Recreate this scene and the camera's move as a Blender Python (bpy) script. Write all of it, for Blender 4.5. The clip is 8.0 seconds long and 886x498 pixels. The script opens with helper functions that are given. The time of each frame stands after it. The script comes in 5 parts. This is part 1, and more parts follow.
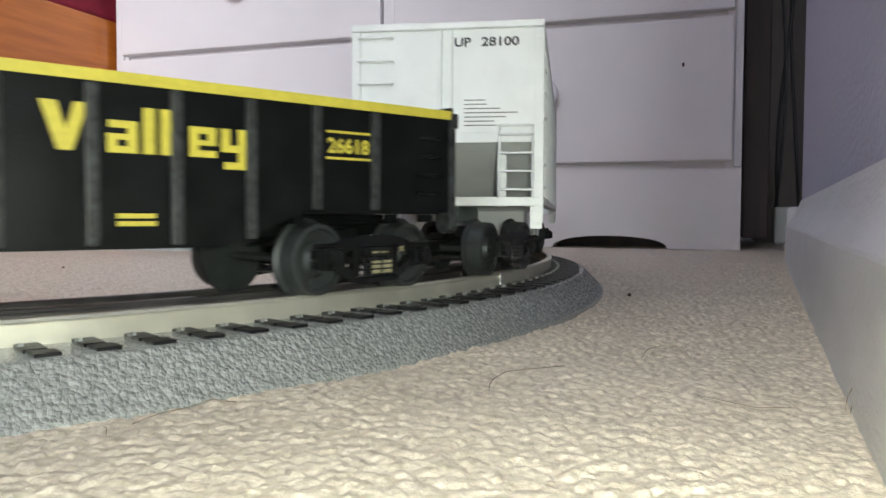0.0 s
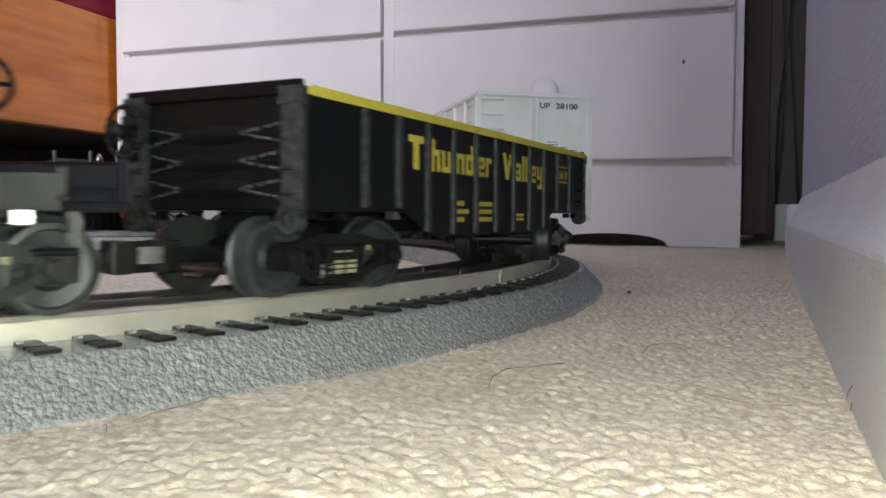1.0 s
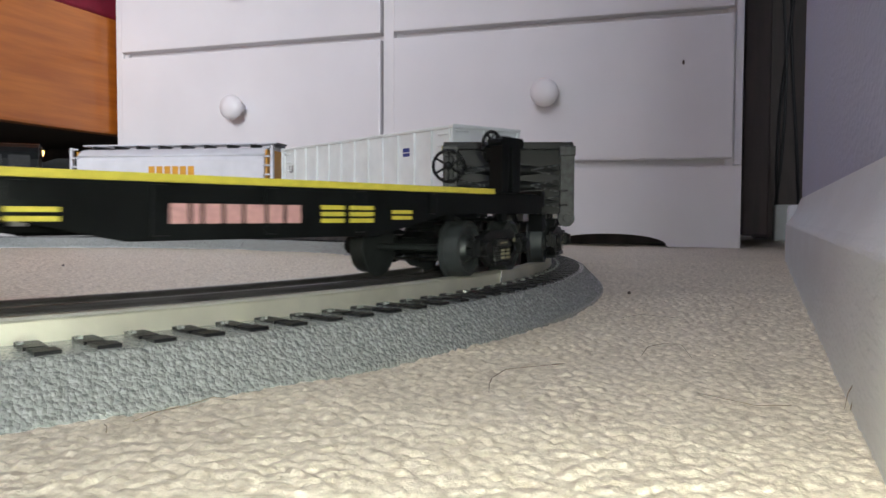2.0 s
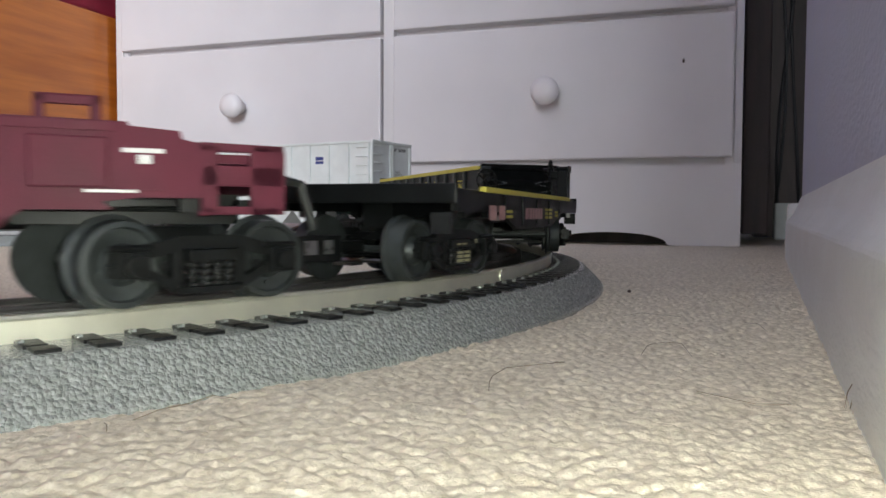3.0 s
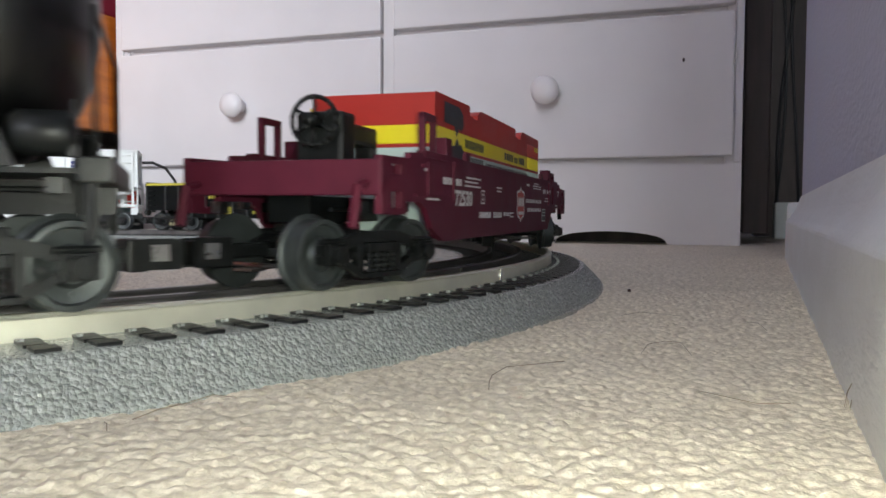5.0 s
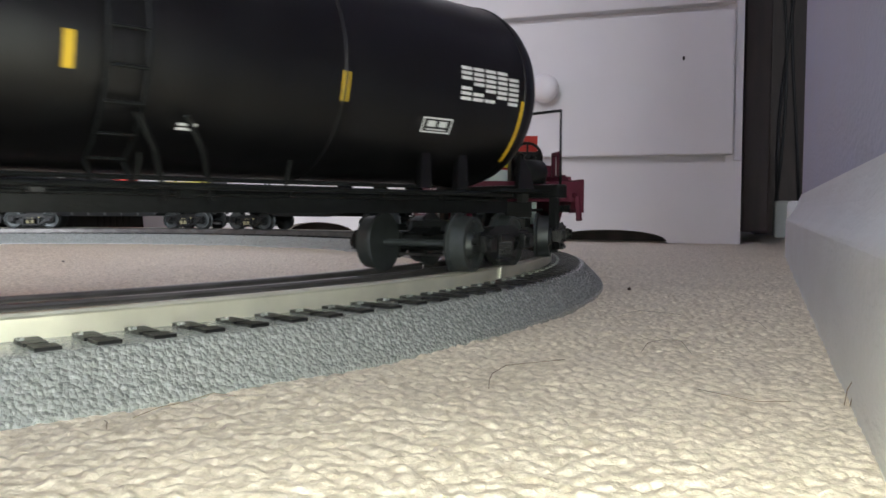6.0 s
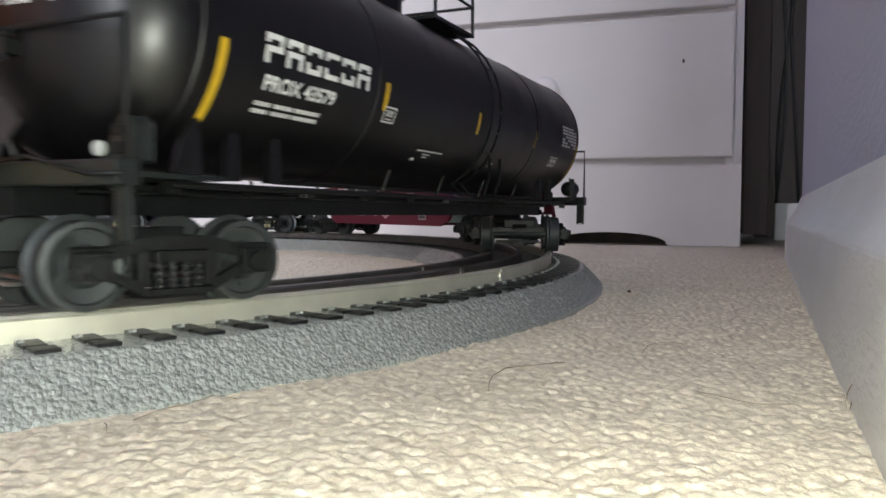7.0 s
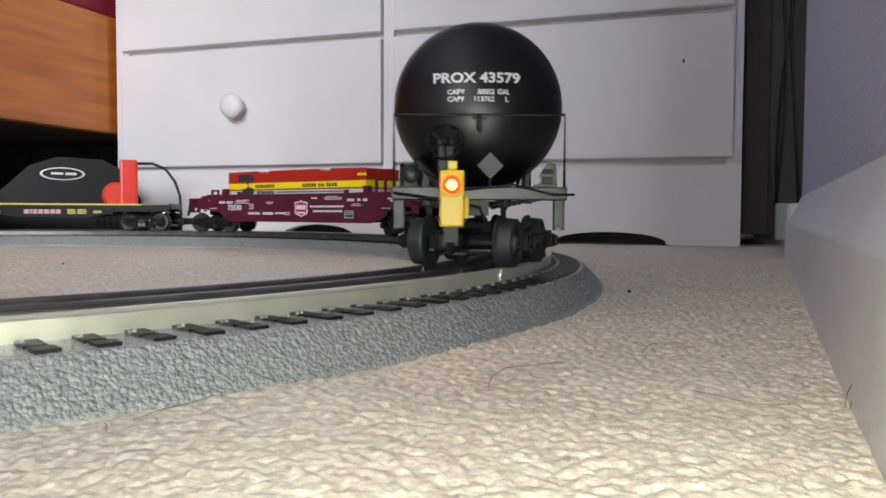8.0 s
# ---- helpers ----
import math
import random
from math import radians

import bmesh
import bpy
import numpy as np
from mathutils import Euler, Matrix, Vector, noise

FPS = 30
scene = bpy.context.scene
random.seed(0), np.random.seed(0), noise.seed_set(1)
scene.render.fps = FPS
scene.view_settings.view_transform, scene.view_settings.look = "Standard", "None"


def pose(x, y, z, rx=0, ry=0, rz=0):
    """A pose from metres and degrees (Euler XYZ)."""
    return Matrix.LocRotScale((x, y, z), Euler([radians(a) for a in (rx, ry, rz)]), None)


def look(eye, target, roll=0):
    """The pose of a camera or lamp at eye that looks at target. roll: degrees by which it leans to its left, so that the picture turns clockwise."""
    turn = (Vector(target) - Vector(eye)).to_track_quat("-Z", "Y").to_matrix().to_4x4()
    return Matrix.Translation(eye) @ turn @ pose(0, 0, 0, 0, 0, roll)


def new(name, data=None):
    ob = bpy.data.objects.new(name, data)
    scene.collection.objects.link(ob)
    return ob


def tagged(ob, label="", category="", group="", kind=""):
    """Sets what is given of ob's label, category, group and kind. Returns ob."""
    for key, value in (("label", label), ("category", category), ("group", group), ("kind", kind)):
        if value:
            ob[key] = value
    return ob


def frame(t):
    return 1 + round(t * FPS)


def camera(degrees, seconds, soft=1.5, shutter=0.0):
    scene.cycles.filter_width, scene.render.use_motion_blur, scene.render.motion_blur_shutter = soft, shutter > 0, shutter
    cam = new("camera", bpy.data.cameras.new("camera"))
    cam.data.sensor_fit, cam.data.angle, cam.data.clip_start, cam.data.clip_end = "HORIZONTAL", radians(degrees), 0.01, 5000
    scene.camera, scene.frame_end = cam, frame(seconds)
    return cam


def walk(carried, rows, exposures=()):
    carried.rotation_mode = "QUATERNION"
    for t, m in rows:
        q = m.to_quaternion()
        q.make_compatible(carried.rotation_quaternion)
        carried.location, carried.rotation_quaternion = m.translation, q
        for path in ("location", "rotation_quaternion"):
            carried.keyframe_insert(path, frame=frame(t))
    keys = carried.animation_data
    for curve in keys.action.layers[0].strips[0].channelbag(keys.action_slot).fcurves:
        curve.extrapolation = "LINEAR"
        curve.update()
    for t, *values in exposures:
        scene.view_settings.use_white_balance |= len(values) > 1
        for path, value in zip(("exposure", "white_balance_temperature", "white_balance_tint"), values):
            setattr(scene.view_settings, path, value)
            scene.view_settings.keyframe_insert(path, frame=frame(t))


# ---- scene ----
# ---- camera ----
CAM_Z = 0.0355
FOCAL = 1386.0
cam = camera(2 * math.degrees(math.atan(784 / FOCAL)), 8.0, soft=1.6, shutter=0.3)
TILTS = [(0.0, 6.5), (0.5, 7.0), (1.0, 2.0), (1.5, 4.5), (1.7, 4.0), (2.8, 0.3), (3.5, 0.0), (4.5, 0.3),
         (4.7, 0.0), (5.8, -4.5), (6.0, -4.0), (6.5, 0.0), (7.5, 0.3), (8.0, 0.2)]


def cam_pose(d):
    a = 0.0457 - d / FOCAL
    return look((0, 0, CAM_Z), (0, math.cos(a), CAM_Z - math.sin(a)), 0.264)


walk(cam, [(t, cam_pose(d)) for t, d in TILTS],
     exposures=[(0.0, 0.06, 6500, 10), (1.5, 0.02, 6500, 10), (3.0, -0.08, 6500, 10), (4.5, -0.04, 6500, 10), (6.0, 0.13, 6500, 10),
                (7.0, 0.20, 6500, 10), (7.5, 0.12, 6500, 10), (8.0, 0.02, 6500, 10)])

# ---- light ----
world = bpy.data.worlds.new("world")
scene.world = world
world.use_nodes = True
sky = world.node_tree.nodes.new("ShaderNodeTexSky")
sky.sky_type, sky.sun_disc = "NISHITA", False
sky.sun_elevation, sky.sun_rotation = radians(40), radians(200)
world.node_tree.links.new(sky.outputs[0], world.node_tree.nodes["Background"].inputs["Color"])
world.node_tree.nodes["Background"].inputs["Strength"].default_value = 0.1

# the room's own axes: u along the dresser's front, v towards the dresser
YAW = -0.3351
ROOM = Matrix.Rotation(YAW, 4, "Z")
WINDOW_POWER, PHONE_POWER = 135.0, 0.32


def area(name, m, sx, sy, power, color):
    d = bpy.data.lights.new(name, "AREA")
    d.shape, d.size, d.size_y, d.energy, d.color = "RECTANGLE", sx, sy, power, color
    ob = new(name, d)
    ob.matrix_world = m
    return ob


# daylight in the window's opening, and the phone's own lamp beside its lens
area("window_light", ROOM @ look((0.55, -2.90, 1.05), (-0.5, 0.9, 0.4)), 1.05, 1.1, WINDOW_POWER, (0.905, 0.945, 1.0))
area("phone_lamp", look((0.010, -0.004, CAM_Z + 0.004), (0.32, 1, CAM_Z - 0.07)), 0.005, 0.005, PHONE_POWER, (0.96, 1.0, 0.86))

# ---- materials ----


def surf(name, rgb, rough=0.5, metal=0.0, var=0.12, scale=60.0, bump=0.05, bscale=900.0, stretch=(1, 1, 1), second=None, spec=0.5, coat=0.0):
    """Principled surface with colour and gloss varied at two scales and a fine relief."""
    m = bpy.data.materials.new(name)
    m.use_nodes = True
    nt = m.node_tree
    b = nt.nodes["Principled BSDF"]
    b.inputs["Metallic"].default_value = metal
    b.inputs["Specular IOR Level"].default_value = spec
    b.inputs["Coat Weight"].default_value = coat
    tc = nt.nodes.new("ShaderNodeTexCoord")
    mp = nt.nodes.new("ShaderNodeMapping")
    mp.inputs["Scale"].default_value = stretch
    nt.links.new(tc.outputs["Object"], mp.inputs["Vector"])
    n1 = nt.nodes.new("ShaderNodeTexNoise")
    n1.inputs["Scale"].default_value, n1.inputs["Detail"].default_value = scale, 6
    nt.links.new(mp.outputs[0], n1.inputs["Vector"])
    ramp = nt.nodes.new("ShaderNodeValToRGB")
    lo = second or tuple(c * (1 - var) for c in rgb)
    hi = tuple(min(1, c * (1 + var)) for c in rgb)
    ramp.color_ramp.elements[0].position, ramp.color_ramp.elements[1].position = 0.32, 0.68
    ramp.color_ramp.elements[0].color, ramp.color_ramp.elements[1].color = (*lo, 1), (*hi, 1)
    nt.links.new(n1.outputs["Fac"], ramp.inputs["Fac"])
    nt.links.new(ramp.outputs["Color"], b.inputs["Base Color"])
    n2 = nt.nodes.new("ShaderNodeTexNoise")
    n2.inputs["Scale"].default_value, n2.inputs["Detail"].default_value = bscale, 3
    nt.links.new(mp.outputs[0], n2.inputs["Vector"])
    mr = nt.nodes.new("ShaderNodeMapRange")
    mr.inputs["To Min"].default_value, mr.inputs["To Max"].default_value = max(0.02, rough - 0.1), min(1, rough + 0.1)
    nt.links.new(n1.outputs["Fac"], mr.inputs["Value"])
    nt.links.new(mr.outputs[0], b.inputs["Roughness"])
    if bump:
        bp = nt.nodes.new("ShaderNodeBump")
        bp.inputs["Strength"].default_value, bp.inputs["Distance"].default_value = min(1, bump * 4), 0.0006
        nt.links.new(n2.outputs["Fac"], bp.inputs["Height"])
        nt.links.new(bp.outputs[0], b.inputs["Normal"])
    return m


def glow(name, rgb, strength):
    m = bpy.data.materials.new(name)
    m.use_nodes = True
    b = m.node_tree.nodes["Principled BSDF"]
    b.inputs["Base Color"].default_value = (*rgb, 1)
    b.inputs["Emission Color"].default_value = (*rgb, 1)
    b.inputs["Emission Strength"].default_value = strength
    return m


M_CARPET = surf("carpet_wool", (0.79, 0.715, 0.59), 0.42, var=0.12, scale=520, bump=0.09, bscale=1900, second=(0.56, 0.485, 0.375), spec=0.6)
M_WHITE = surf("white_paint", (0.76, 0.735, 0.745), 0.42, var=0.035, scale=9, bump=0.03, bscale=160)
M_KNOB = surf("white_knob_paint", (0.82, 0.79, 0.80), 0.3, var=0.02, scale=30, bump=0.0)
M_WALL = surf("lavender_wall_paint", (0.36, 0.385, 0.53), 0.4, var=0.07, scale=30, bump=0.25, bscale=260, stretch=(0.6, 1, 1.6))
M_SKIRT = surf("skirting_paint", (0.67, 0.705, 0.73), 0.34, var=0.06, scale=55, bump=0.22, bscale=420, stretch=(0.5, 1, 1.4))
M_CEIL = surf("ceiling_paint", (0.8, 0.8, 0.8), 0.8, var=0.03, scale=3, bump=0.03, bscale=90)
# brown stain, and the dark of boards that stand in for shade
M_DARK = surf("dark_brown_stain_and_shade", (0.062, 0.046, 0.041), 0.6, var=0.25, scale=12, stretch=(6, 6, 1), bump=0.08, bscale=200)
M_ORANGE = surf("orange_varnished_wood", (0.55, 0.17, 0.022), 0.32, var=0.1, scale=7, stretch=(14, 1.2, 14), second=(0.44, 0.118, 0.014), bump=0.04, bscale=60, coat=0.2)
M_RED_CLOTH = surf("red_bedding", (0.26, 0.012, 0.035), 0.85, var=0.2, scale=30, bump=0.25, bscale=900)
M_BED = surf("grey_ballast_plastic", (0.275, 0.295, 0.28), 0.2, var=0.2, scale=700, bump=0.14, bscale=1900, spec=0.9, coat=0.7)


def grains(m, scale, depth):
    """Faceted little stones laid under the fine relief of a material."""
    nt = m.node_tree
    fine = next(n for n in nt.nodes if n.type == "BUMP")
    v = nt.nodes.new("ShaderNodeTexVoronoi")
    v.inputs["Scale"].default_value = scale
    tc = next(n for n in nt.nodes if n.type == "TEX_COORD")
    nt.links.new(tc.outputs["Object"], v.inputs["Vector"])
    bp = nt.nodes.new("ShaderNodeBump")
    bp.invert = True
    bp.inputs["Strength"].default_value, bp.inputs["Distance"].default_value = 0.9, depth
    nt.links.new(v.outputs["Distance"], bp.inputs["Height"])
    nt.links.new(bp.outputs[0], fine.inputs["Normal"])
    b = nt.nodes["Principled BSDF"]
    b.inputs["Coat Roughness"].default_value = 0.09
    nt.links.new(fine.outputs[0], b.inputs["Coat Normal"])


grains(M_BED, 950, 0.0006)
M_TIE = surf("black_tie_plastic", (0.007, 0.007, 0.008), 0.42, var=0.25, scale=300, bump=0.1, bscale=1200, spec=0.25)
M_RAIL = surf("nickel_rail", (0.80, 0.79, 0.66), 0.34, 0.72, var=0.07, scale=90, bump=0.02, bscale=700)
# middle rail's blackening; on the inner rail it stands in for dark reflections
M_RAIL_DARK = surf("blackened_and_shaded_rail", (0.15, 0.145, 0.14), 0.34, 0.7, var=0.2, scale=90, bump=0.02, bscale=700)
M_PIN = surf("bright_steel_pin", (0.75, 0.74, 0.72), 0.25, 1.0, var=0.05)
M_BLACK = surf("black_car_paint", (0.005, 0.006, 0.006), 0.36, var=0.3, scale=120, bump=0.03, bscale=1500, spec=0.13)
M_TANK = surf("black_tank_paint", (0.0028, 0.0028, 0.0031), 0.36, var=0.25, scale=80, bump=0.012, bscale=900, spec=0.45)
M_RIB = surf("worn_black_rib", (0.030, 0.033, 0.033), 0.4, var=0.6, scale=500, bump=0.05, second=(0.009, 0.010, 0.010), spec=0.3)
# paler than the car's black: glints on the pressings put into colour
M_EDGE = surf("black_edge_glint", (0.045, 0.05, 0.05), 0.27, var=0.5, scale=600, bump=0.03, second=(0.02, 0.022, 0.022), spec=0.8)
M_TRUCK = surf("black_truck_plastic", (0.007, 0.008, 0.008), 0.4, var=0.35, scale=300, bump=0.05, spec=0.25)
M_WHEEL = surf("dark_wheel_metal", (0.052, 0.060, 0.060), 0.45, 0.45, var=0.2, scale=250, bump=0.03)
M_STEEL = surf("plain_steel", (0.38, 0.38, 0.37), 0.3, 1.0, var=0.1, scale=300)
M_YELLOW = surf("yellow_lettering", (0.55, 0.48, 0.06), 0.5, var=0.1, scale=600, bump=0)
M_YELLOW_BRIGHT = surf("yellow_plastic", (0.72, 0.50, 0.006), 0.4, var=0.04, scale=60, bump=0.02)
M_AMBER = surf("amber_strip", (0.62, 0.40, 0.02), 0.4, var=0.08, scale=400, bump=0)
M_WHITE_INK = surf("white_lettering", (0.72, 0.73, 0.72), 0.5, var=0.08, scale=700, bump=0)
M_DARK_INK = surf("black_lettering", (0.03, 0.035, 0.04), 0.5, var=0.1, scale=700, bump=0)
M_PINK_INK = surf("pale_pink_lettering", (0.50, 0.28, 0.27), 0.5, var=0.15, scale=700, bump=0)
M_STENCIL = surf("faded_stencil", (0.30, 0.28, 0.16), 0.6, var=0.2, scale=700, bump=0)
M_BLUE_INK = surf("blue_badge", (0.03, 0.05, 0.22), 0.5, var=0.1, bump=0)
M_MAROON = surf("maroon_plastic", (0.090, 0.0115, 0.026), 0.55, var=0.12, scale=90, bump=0.03, bscale=1400, spec=0.2)
M_RED = surf("red_container_plastic", (0.43, 0.019, 0.009), 0.42, var=0.06, scale=80, bump=0.03)
M_CYAN = surf("pale_grey_green_band", (0.52, 0.64, 0.60), 0.45, var=0.05, scale=80, bump=0.02)
M_YBAND = surf("yellow_band", (0.86, 0.72, 0.01), 0.42, var=0.04, scale=80, bump=0.02)
M_GREY = surf("light_grey_car_paint", (0.75, 0.79, 0.775), 0.36, var=0.06, scale=60, bump=0.03)
M_COVERED = surf("white_grey_hopper_paint", (0.62, 0.63, 0.66), 0.42, var=0.06, scale=60, bump=0.03)
M_ORANGE_PAINT = surf("orange_end_paint", (0.62, 0.30, 0.03), 0.45, var=0.1, scale=70, bump=0.02)
M_GREEN = surf("dark_green_interior", (0.03, 0.055, 0.05), 0.5, var=0.2, scale=90)
M_ENDGREY = surf("grey_green_beam_paint", (0.009, 0.013, 0.012), 0.38, var=0.3, scale=220, bump=0.04, spec=0.55)
M_GUN = surf("gunmetal_plastic", (0.022, 0.023, 0.024), 0.45, var=0.2, scale=200)
M_RED_LEVER = surf("red_lever_plastic", (0.80, 0.045, 0.02), 0.35, var=0.05, scale=60)
M_THREAD = surf("brown_thread", (0.17, 0.125, 0.075), 0.8, var=0.2, scale=600, bump=0)
M_LAMP_RED = glow("red_lamp_lens", (1.0, 0.012, 0.002), 9.0)
M_LAMP_CORE = glow("red_lamp_core", (1.0, 0.11, 0.012), 60.0)
M_LAMP_WARM = glow("warm_headlight", (1.0, 0.55, 0.18), 9.0)
M_CHIP = surf("dark_chip", (0.06, 0.04, 0.035), 0.7, var=0.2, scale=900)
M_CABLE = surf("black_cable_rubber", (0.012, 0.012, 0.014), 0.5, var=0.2, scale=200)
M_OUTLET = surf("grey_white_plastic", (0.42, 0.44, 0.42), 0.5, var=0.05, scale=60)

# ---- geometry helpers (car parts in millimetres) ----
MM = 0.001


def bmnew():
    return bmesh.new()


def bx(bm, x0, x1, y0, y1, z0, z1, k=MM):
    vs = [bm.verts.new((x * k, y * k, z * k)) for z in (z0, z1) for y in (y0, y1) for x in (x0, x1)]
    for f in ((0, 2, 3, 1), (4, 5, 7, 6), (0, 1, 5, 4), (1, 3, 7, 5), (3, 2, 6, 7), (2, 0, 4, 6)):
        bm.faces.new([vs[i] for i in f])


def prism(bm, outline, y0, y1, k=MM, axis="y"):
    """An outline of (x, z) carried from y0 to y1 (axis y), or of (y, z) carried along x."""
    def vert(a, b, c):
        return bm.verts.new((a * k, c * k, b * k) if axis == "y" else (c * k, a * k, b * k))
    r0, r1 = [vert(a, b, y0) for a, b in outline], [vert(a, b, y1) for a, b in outline]
    n = len(outline)
    bm.faces.new(r0)
    bm.faces.new(r1[::-1])
    for i in range(n):
        bm.faces.new((r0[i], r0[(i + 1) % n], r1[(i + 1) % n], r1[i]))


def rod(bm, a, b, r, n=8, k=MM):
    a, b = Vector(a) * k, Vector(b) * k
    d = (b - a).normalized()
    e = d.orthogonal().normalized()
    f = d.cross(e)
    rings = []
    for p in (a, b):
        rings.append([bm.verts.new(p + (e * math.cos(2 * math.pi * i / n) + f * math.sin(2 * math.pi * i / n)) * r * k) for i in range(n)])
    for i in range(n):
        bm.faces.new((rings[0][i], rings[0][(i + 1) % n], rings[1][(i + 1) % n], rings[1][i]))
    bm.faces.new(rings[0][::-1])
    bm.faces.new(rings[1])


def bent(bm, pts, r, n=6, k=MM):
    """One unbroken round bar through the points."""
    ps = [Vector(p) * k for p in pts]
    rows, side = [], None
    for i, p in enumerate(ps):
        d = (ps[min(i + 1, len(ps) - 1)] - ps[max(i - 1, 0)]).normalized()
        if side is None:
            side = d.orthogonal().normalized()
        side = (side - d * side.dot(d)).normalized()
        up = d.cross(side)
        rows.append([bm.verts.new(p + (side * math.cos(2 * math.pi * j / n) + up * math.sin(2 * math.pi * j / n)) * r * k) for j in range(n)])
    for p, q in zip(rows, rows[1:]):
        for j in range(n):
            bm.faces.new((p[j], p[(j + 1) % n], q[(j + 1) % n], q[j]))
    bm.faces.new(rows[0][::-1])
    bm.faces.new(rows[-1])


def lathe(bm, profile, m, n=28):
    """A profile of (radius, height) turned about the z axis of m."""
    rows = []
    for i in range(n):
        a = 2 * math.pi * i / n
        rows.append([bm.verts.new(m @ Vector((r * math.cos(a), r * math.sin(a), h))) for r, h in profile])
    for i in range(n):
        p, q = rows[i], rows[(i + 1) % n]
        for j in range(len(profile) - 1):
            bm.faces.new((p[j], q[j], q[j + 1], p[j + 1]))
    if profile[0][0] > 1e-9:
        bm.faces.new([rows[i][0] for i in range(n)][::-1])
    if profile[-1][0] > 1e-9:
        bm.faces.new([rows[i][-1] for i in range(n)])


def part(name, bm, material, parent=None, label="", smooth=False, bevel=0.0):
    bmesh.ops.remove_doubles(bm, verts=bm.verts, dist=1e-7)
    if bevel:
        edges = [e for e in bm.edges if len(e.link_faces) == 2 and e.calc_face_angle(0) > 0.6]
        bmesh.ops.bevel(bm, geom=edges, offset=bevel, segments=2, affect="EDGES", profile=0.6, clamp_overlap=True)
    bmesh.ops.recalc_face_normals(bm, faces=bm.faces)
    me = bpy.data.meshes.new(name)
    bm.to_mesh(me)
    bm.free()
    me.materials.append(material)
    if smooth:
        me.polygons.foreach_set("use_smooth", [True] * len(me.polygons))
    ob = new(name, me)
    if parent:
        ob.parent = parent
    if label:
        tagged(ob, label)
    return ob


def letters(name, rows, material, parent, place, label=""):
    """Words as one flat mesh. rows: (text, x, z, height, width or 0) in mm; place maps (x, z) in mm to a point."""
    out = bmnew()
    for text, x, z, h, w in rows:
        c = bpy.data.curves.new("word", "FONT")
        c.body, c.size, c.resolution_u = text, 1.0, 3
        c.offset = 0.03
        tmp = new("word", c)
        me = bpy.data.meshes.new_from_object(tmp.evaluated_get(bpy.context.evaluated_depsgraph_get()))
        bpy.data.objects.remove(tmp)
        one = bmnew()
        one.from_mesh(me)
        bpy.data.meshes.remove(me)
        xs, zs = [v.co.x for v in one.verts], [v.co.y for v in one.verts]
        sx = (w / (max(xs) - min(xs))) if w else h / 0.72
        x_first = min(xs)
        table = {v: out.verts.new(place(x + (v.co.x - x_first) * sx, z + v.co.y * h / 0.72)) for v in one.verts}
        for f in one.faces:
            try:
                out.faces.new([table[v] for v in f.verts])
            except ValueError:
                pass
        one.free()
    return part(name, out, material, parent, label)


def bars(name, rows, material, parent, place, label=""):
    """Plain bars: (x0, x1, z0, z1) in mm, cut into short steps so that they follow a curved surface."""
    out = bmnew()
    for x0, x1, z0, z1 in rows:
        n = max(1, int(abs(z1 - z0) / 2))
        for i in range(n):
            a, b = z0 + (z1 - z0) * i / n, z0 + (z1 - z0) * (i + 1) / n
            out.faces.new([out.verts.new(place(x, z)) for x, z in ((x0, a), (x1, a), (x1, b), (x0, b))])
    ob = part(name, out, material, parent, label)
    if len(rows) > 1:
        tagged(ob, label, kind="stuff")
    return ob


def flat_side(w, sign):
    """The outer (-1) or inner (+1) side of a car of half width w mm; x always reads from left to right."""
    return lambda x, z: Vector((-sign * x * MM, sign * (w + 0.15) * MM, z * MM))


def blocks(x, z, h, widths, gap=1.0):
    """Solid letter-sized bars beside one another."""
    out = []
    for w in widths:
        out.append((x, x + w, z, z + h))
        x += w + gap
    return out


def thing(name, label, category, group=""):
    return tagged(new(name), label, category, group)


# ---- track plan ----
CX, CY, RAD = -0.3515, 0.4583, 0.3940
HALF = 0.03175 / 2
ZR = 0.0157
ZB = ZR - 0.005
JOINT = -0.4373
OMEGA = 0.1598 / 0.3940


def at(a, off=0.0, z=0.0):
    return Vector((CX + (RAD + off) * math.cos(a), CY + (RAD + off) * math.sin(a), z))


# ---- floor ----


def loops(x, y, cell=0.0024, seed=3):
    """Height of the looped pile: rounded tufts on a loosened grid, pulled out of shape at random."""
    r = np.random.default_rng(seed)
    n = 700
    jx, jy, hh, rad = r.random((n, n)), r.random((n, n)), r.random((n, n)), r.random((n, n))
    xs, ys = x / cell + 0.16 * y / cell, y / cell * 0.74
    xs = xs + 0.20 * np.sin(ys * 2.3 + 1.7 * np.sin(xs * 1.1))
    ys = ys + 0.20 * np.sin(xs * 2.9 + 2.1 * np.sin(ys * 0.9))
    ix, iy = np.floor(xs).astype(int), np.floor(ys).astype(int)
    total = np.zeros_like(x)
    for dx in (-1, 0, 1):
        for dy in (-1, 0, 1):
            cx, cy = ix + dx, iy + dy
            k = (cx % n, cy % n)
            ax, ay = cx + 0.5 + (jx[k] - 0.5) * 0.8, cy + 0.5 + (jy[k] - 0.5) * 0.8
            d2 = ((xs - ax) ** 2 + (ys - ay) ** 2) / (0.42 + 0.36 * rad[k])
            total += (np.clip(1 - d2, 0, None) * (0.45 + 0.55 * hh[k])) ** 3
    return total ** (1 / 3)


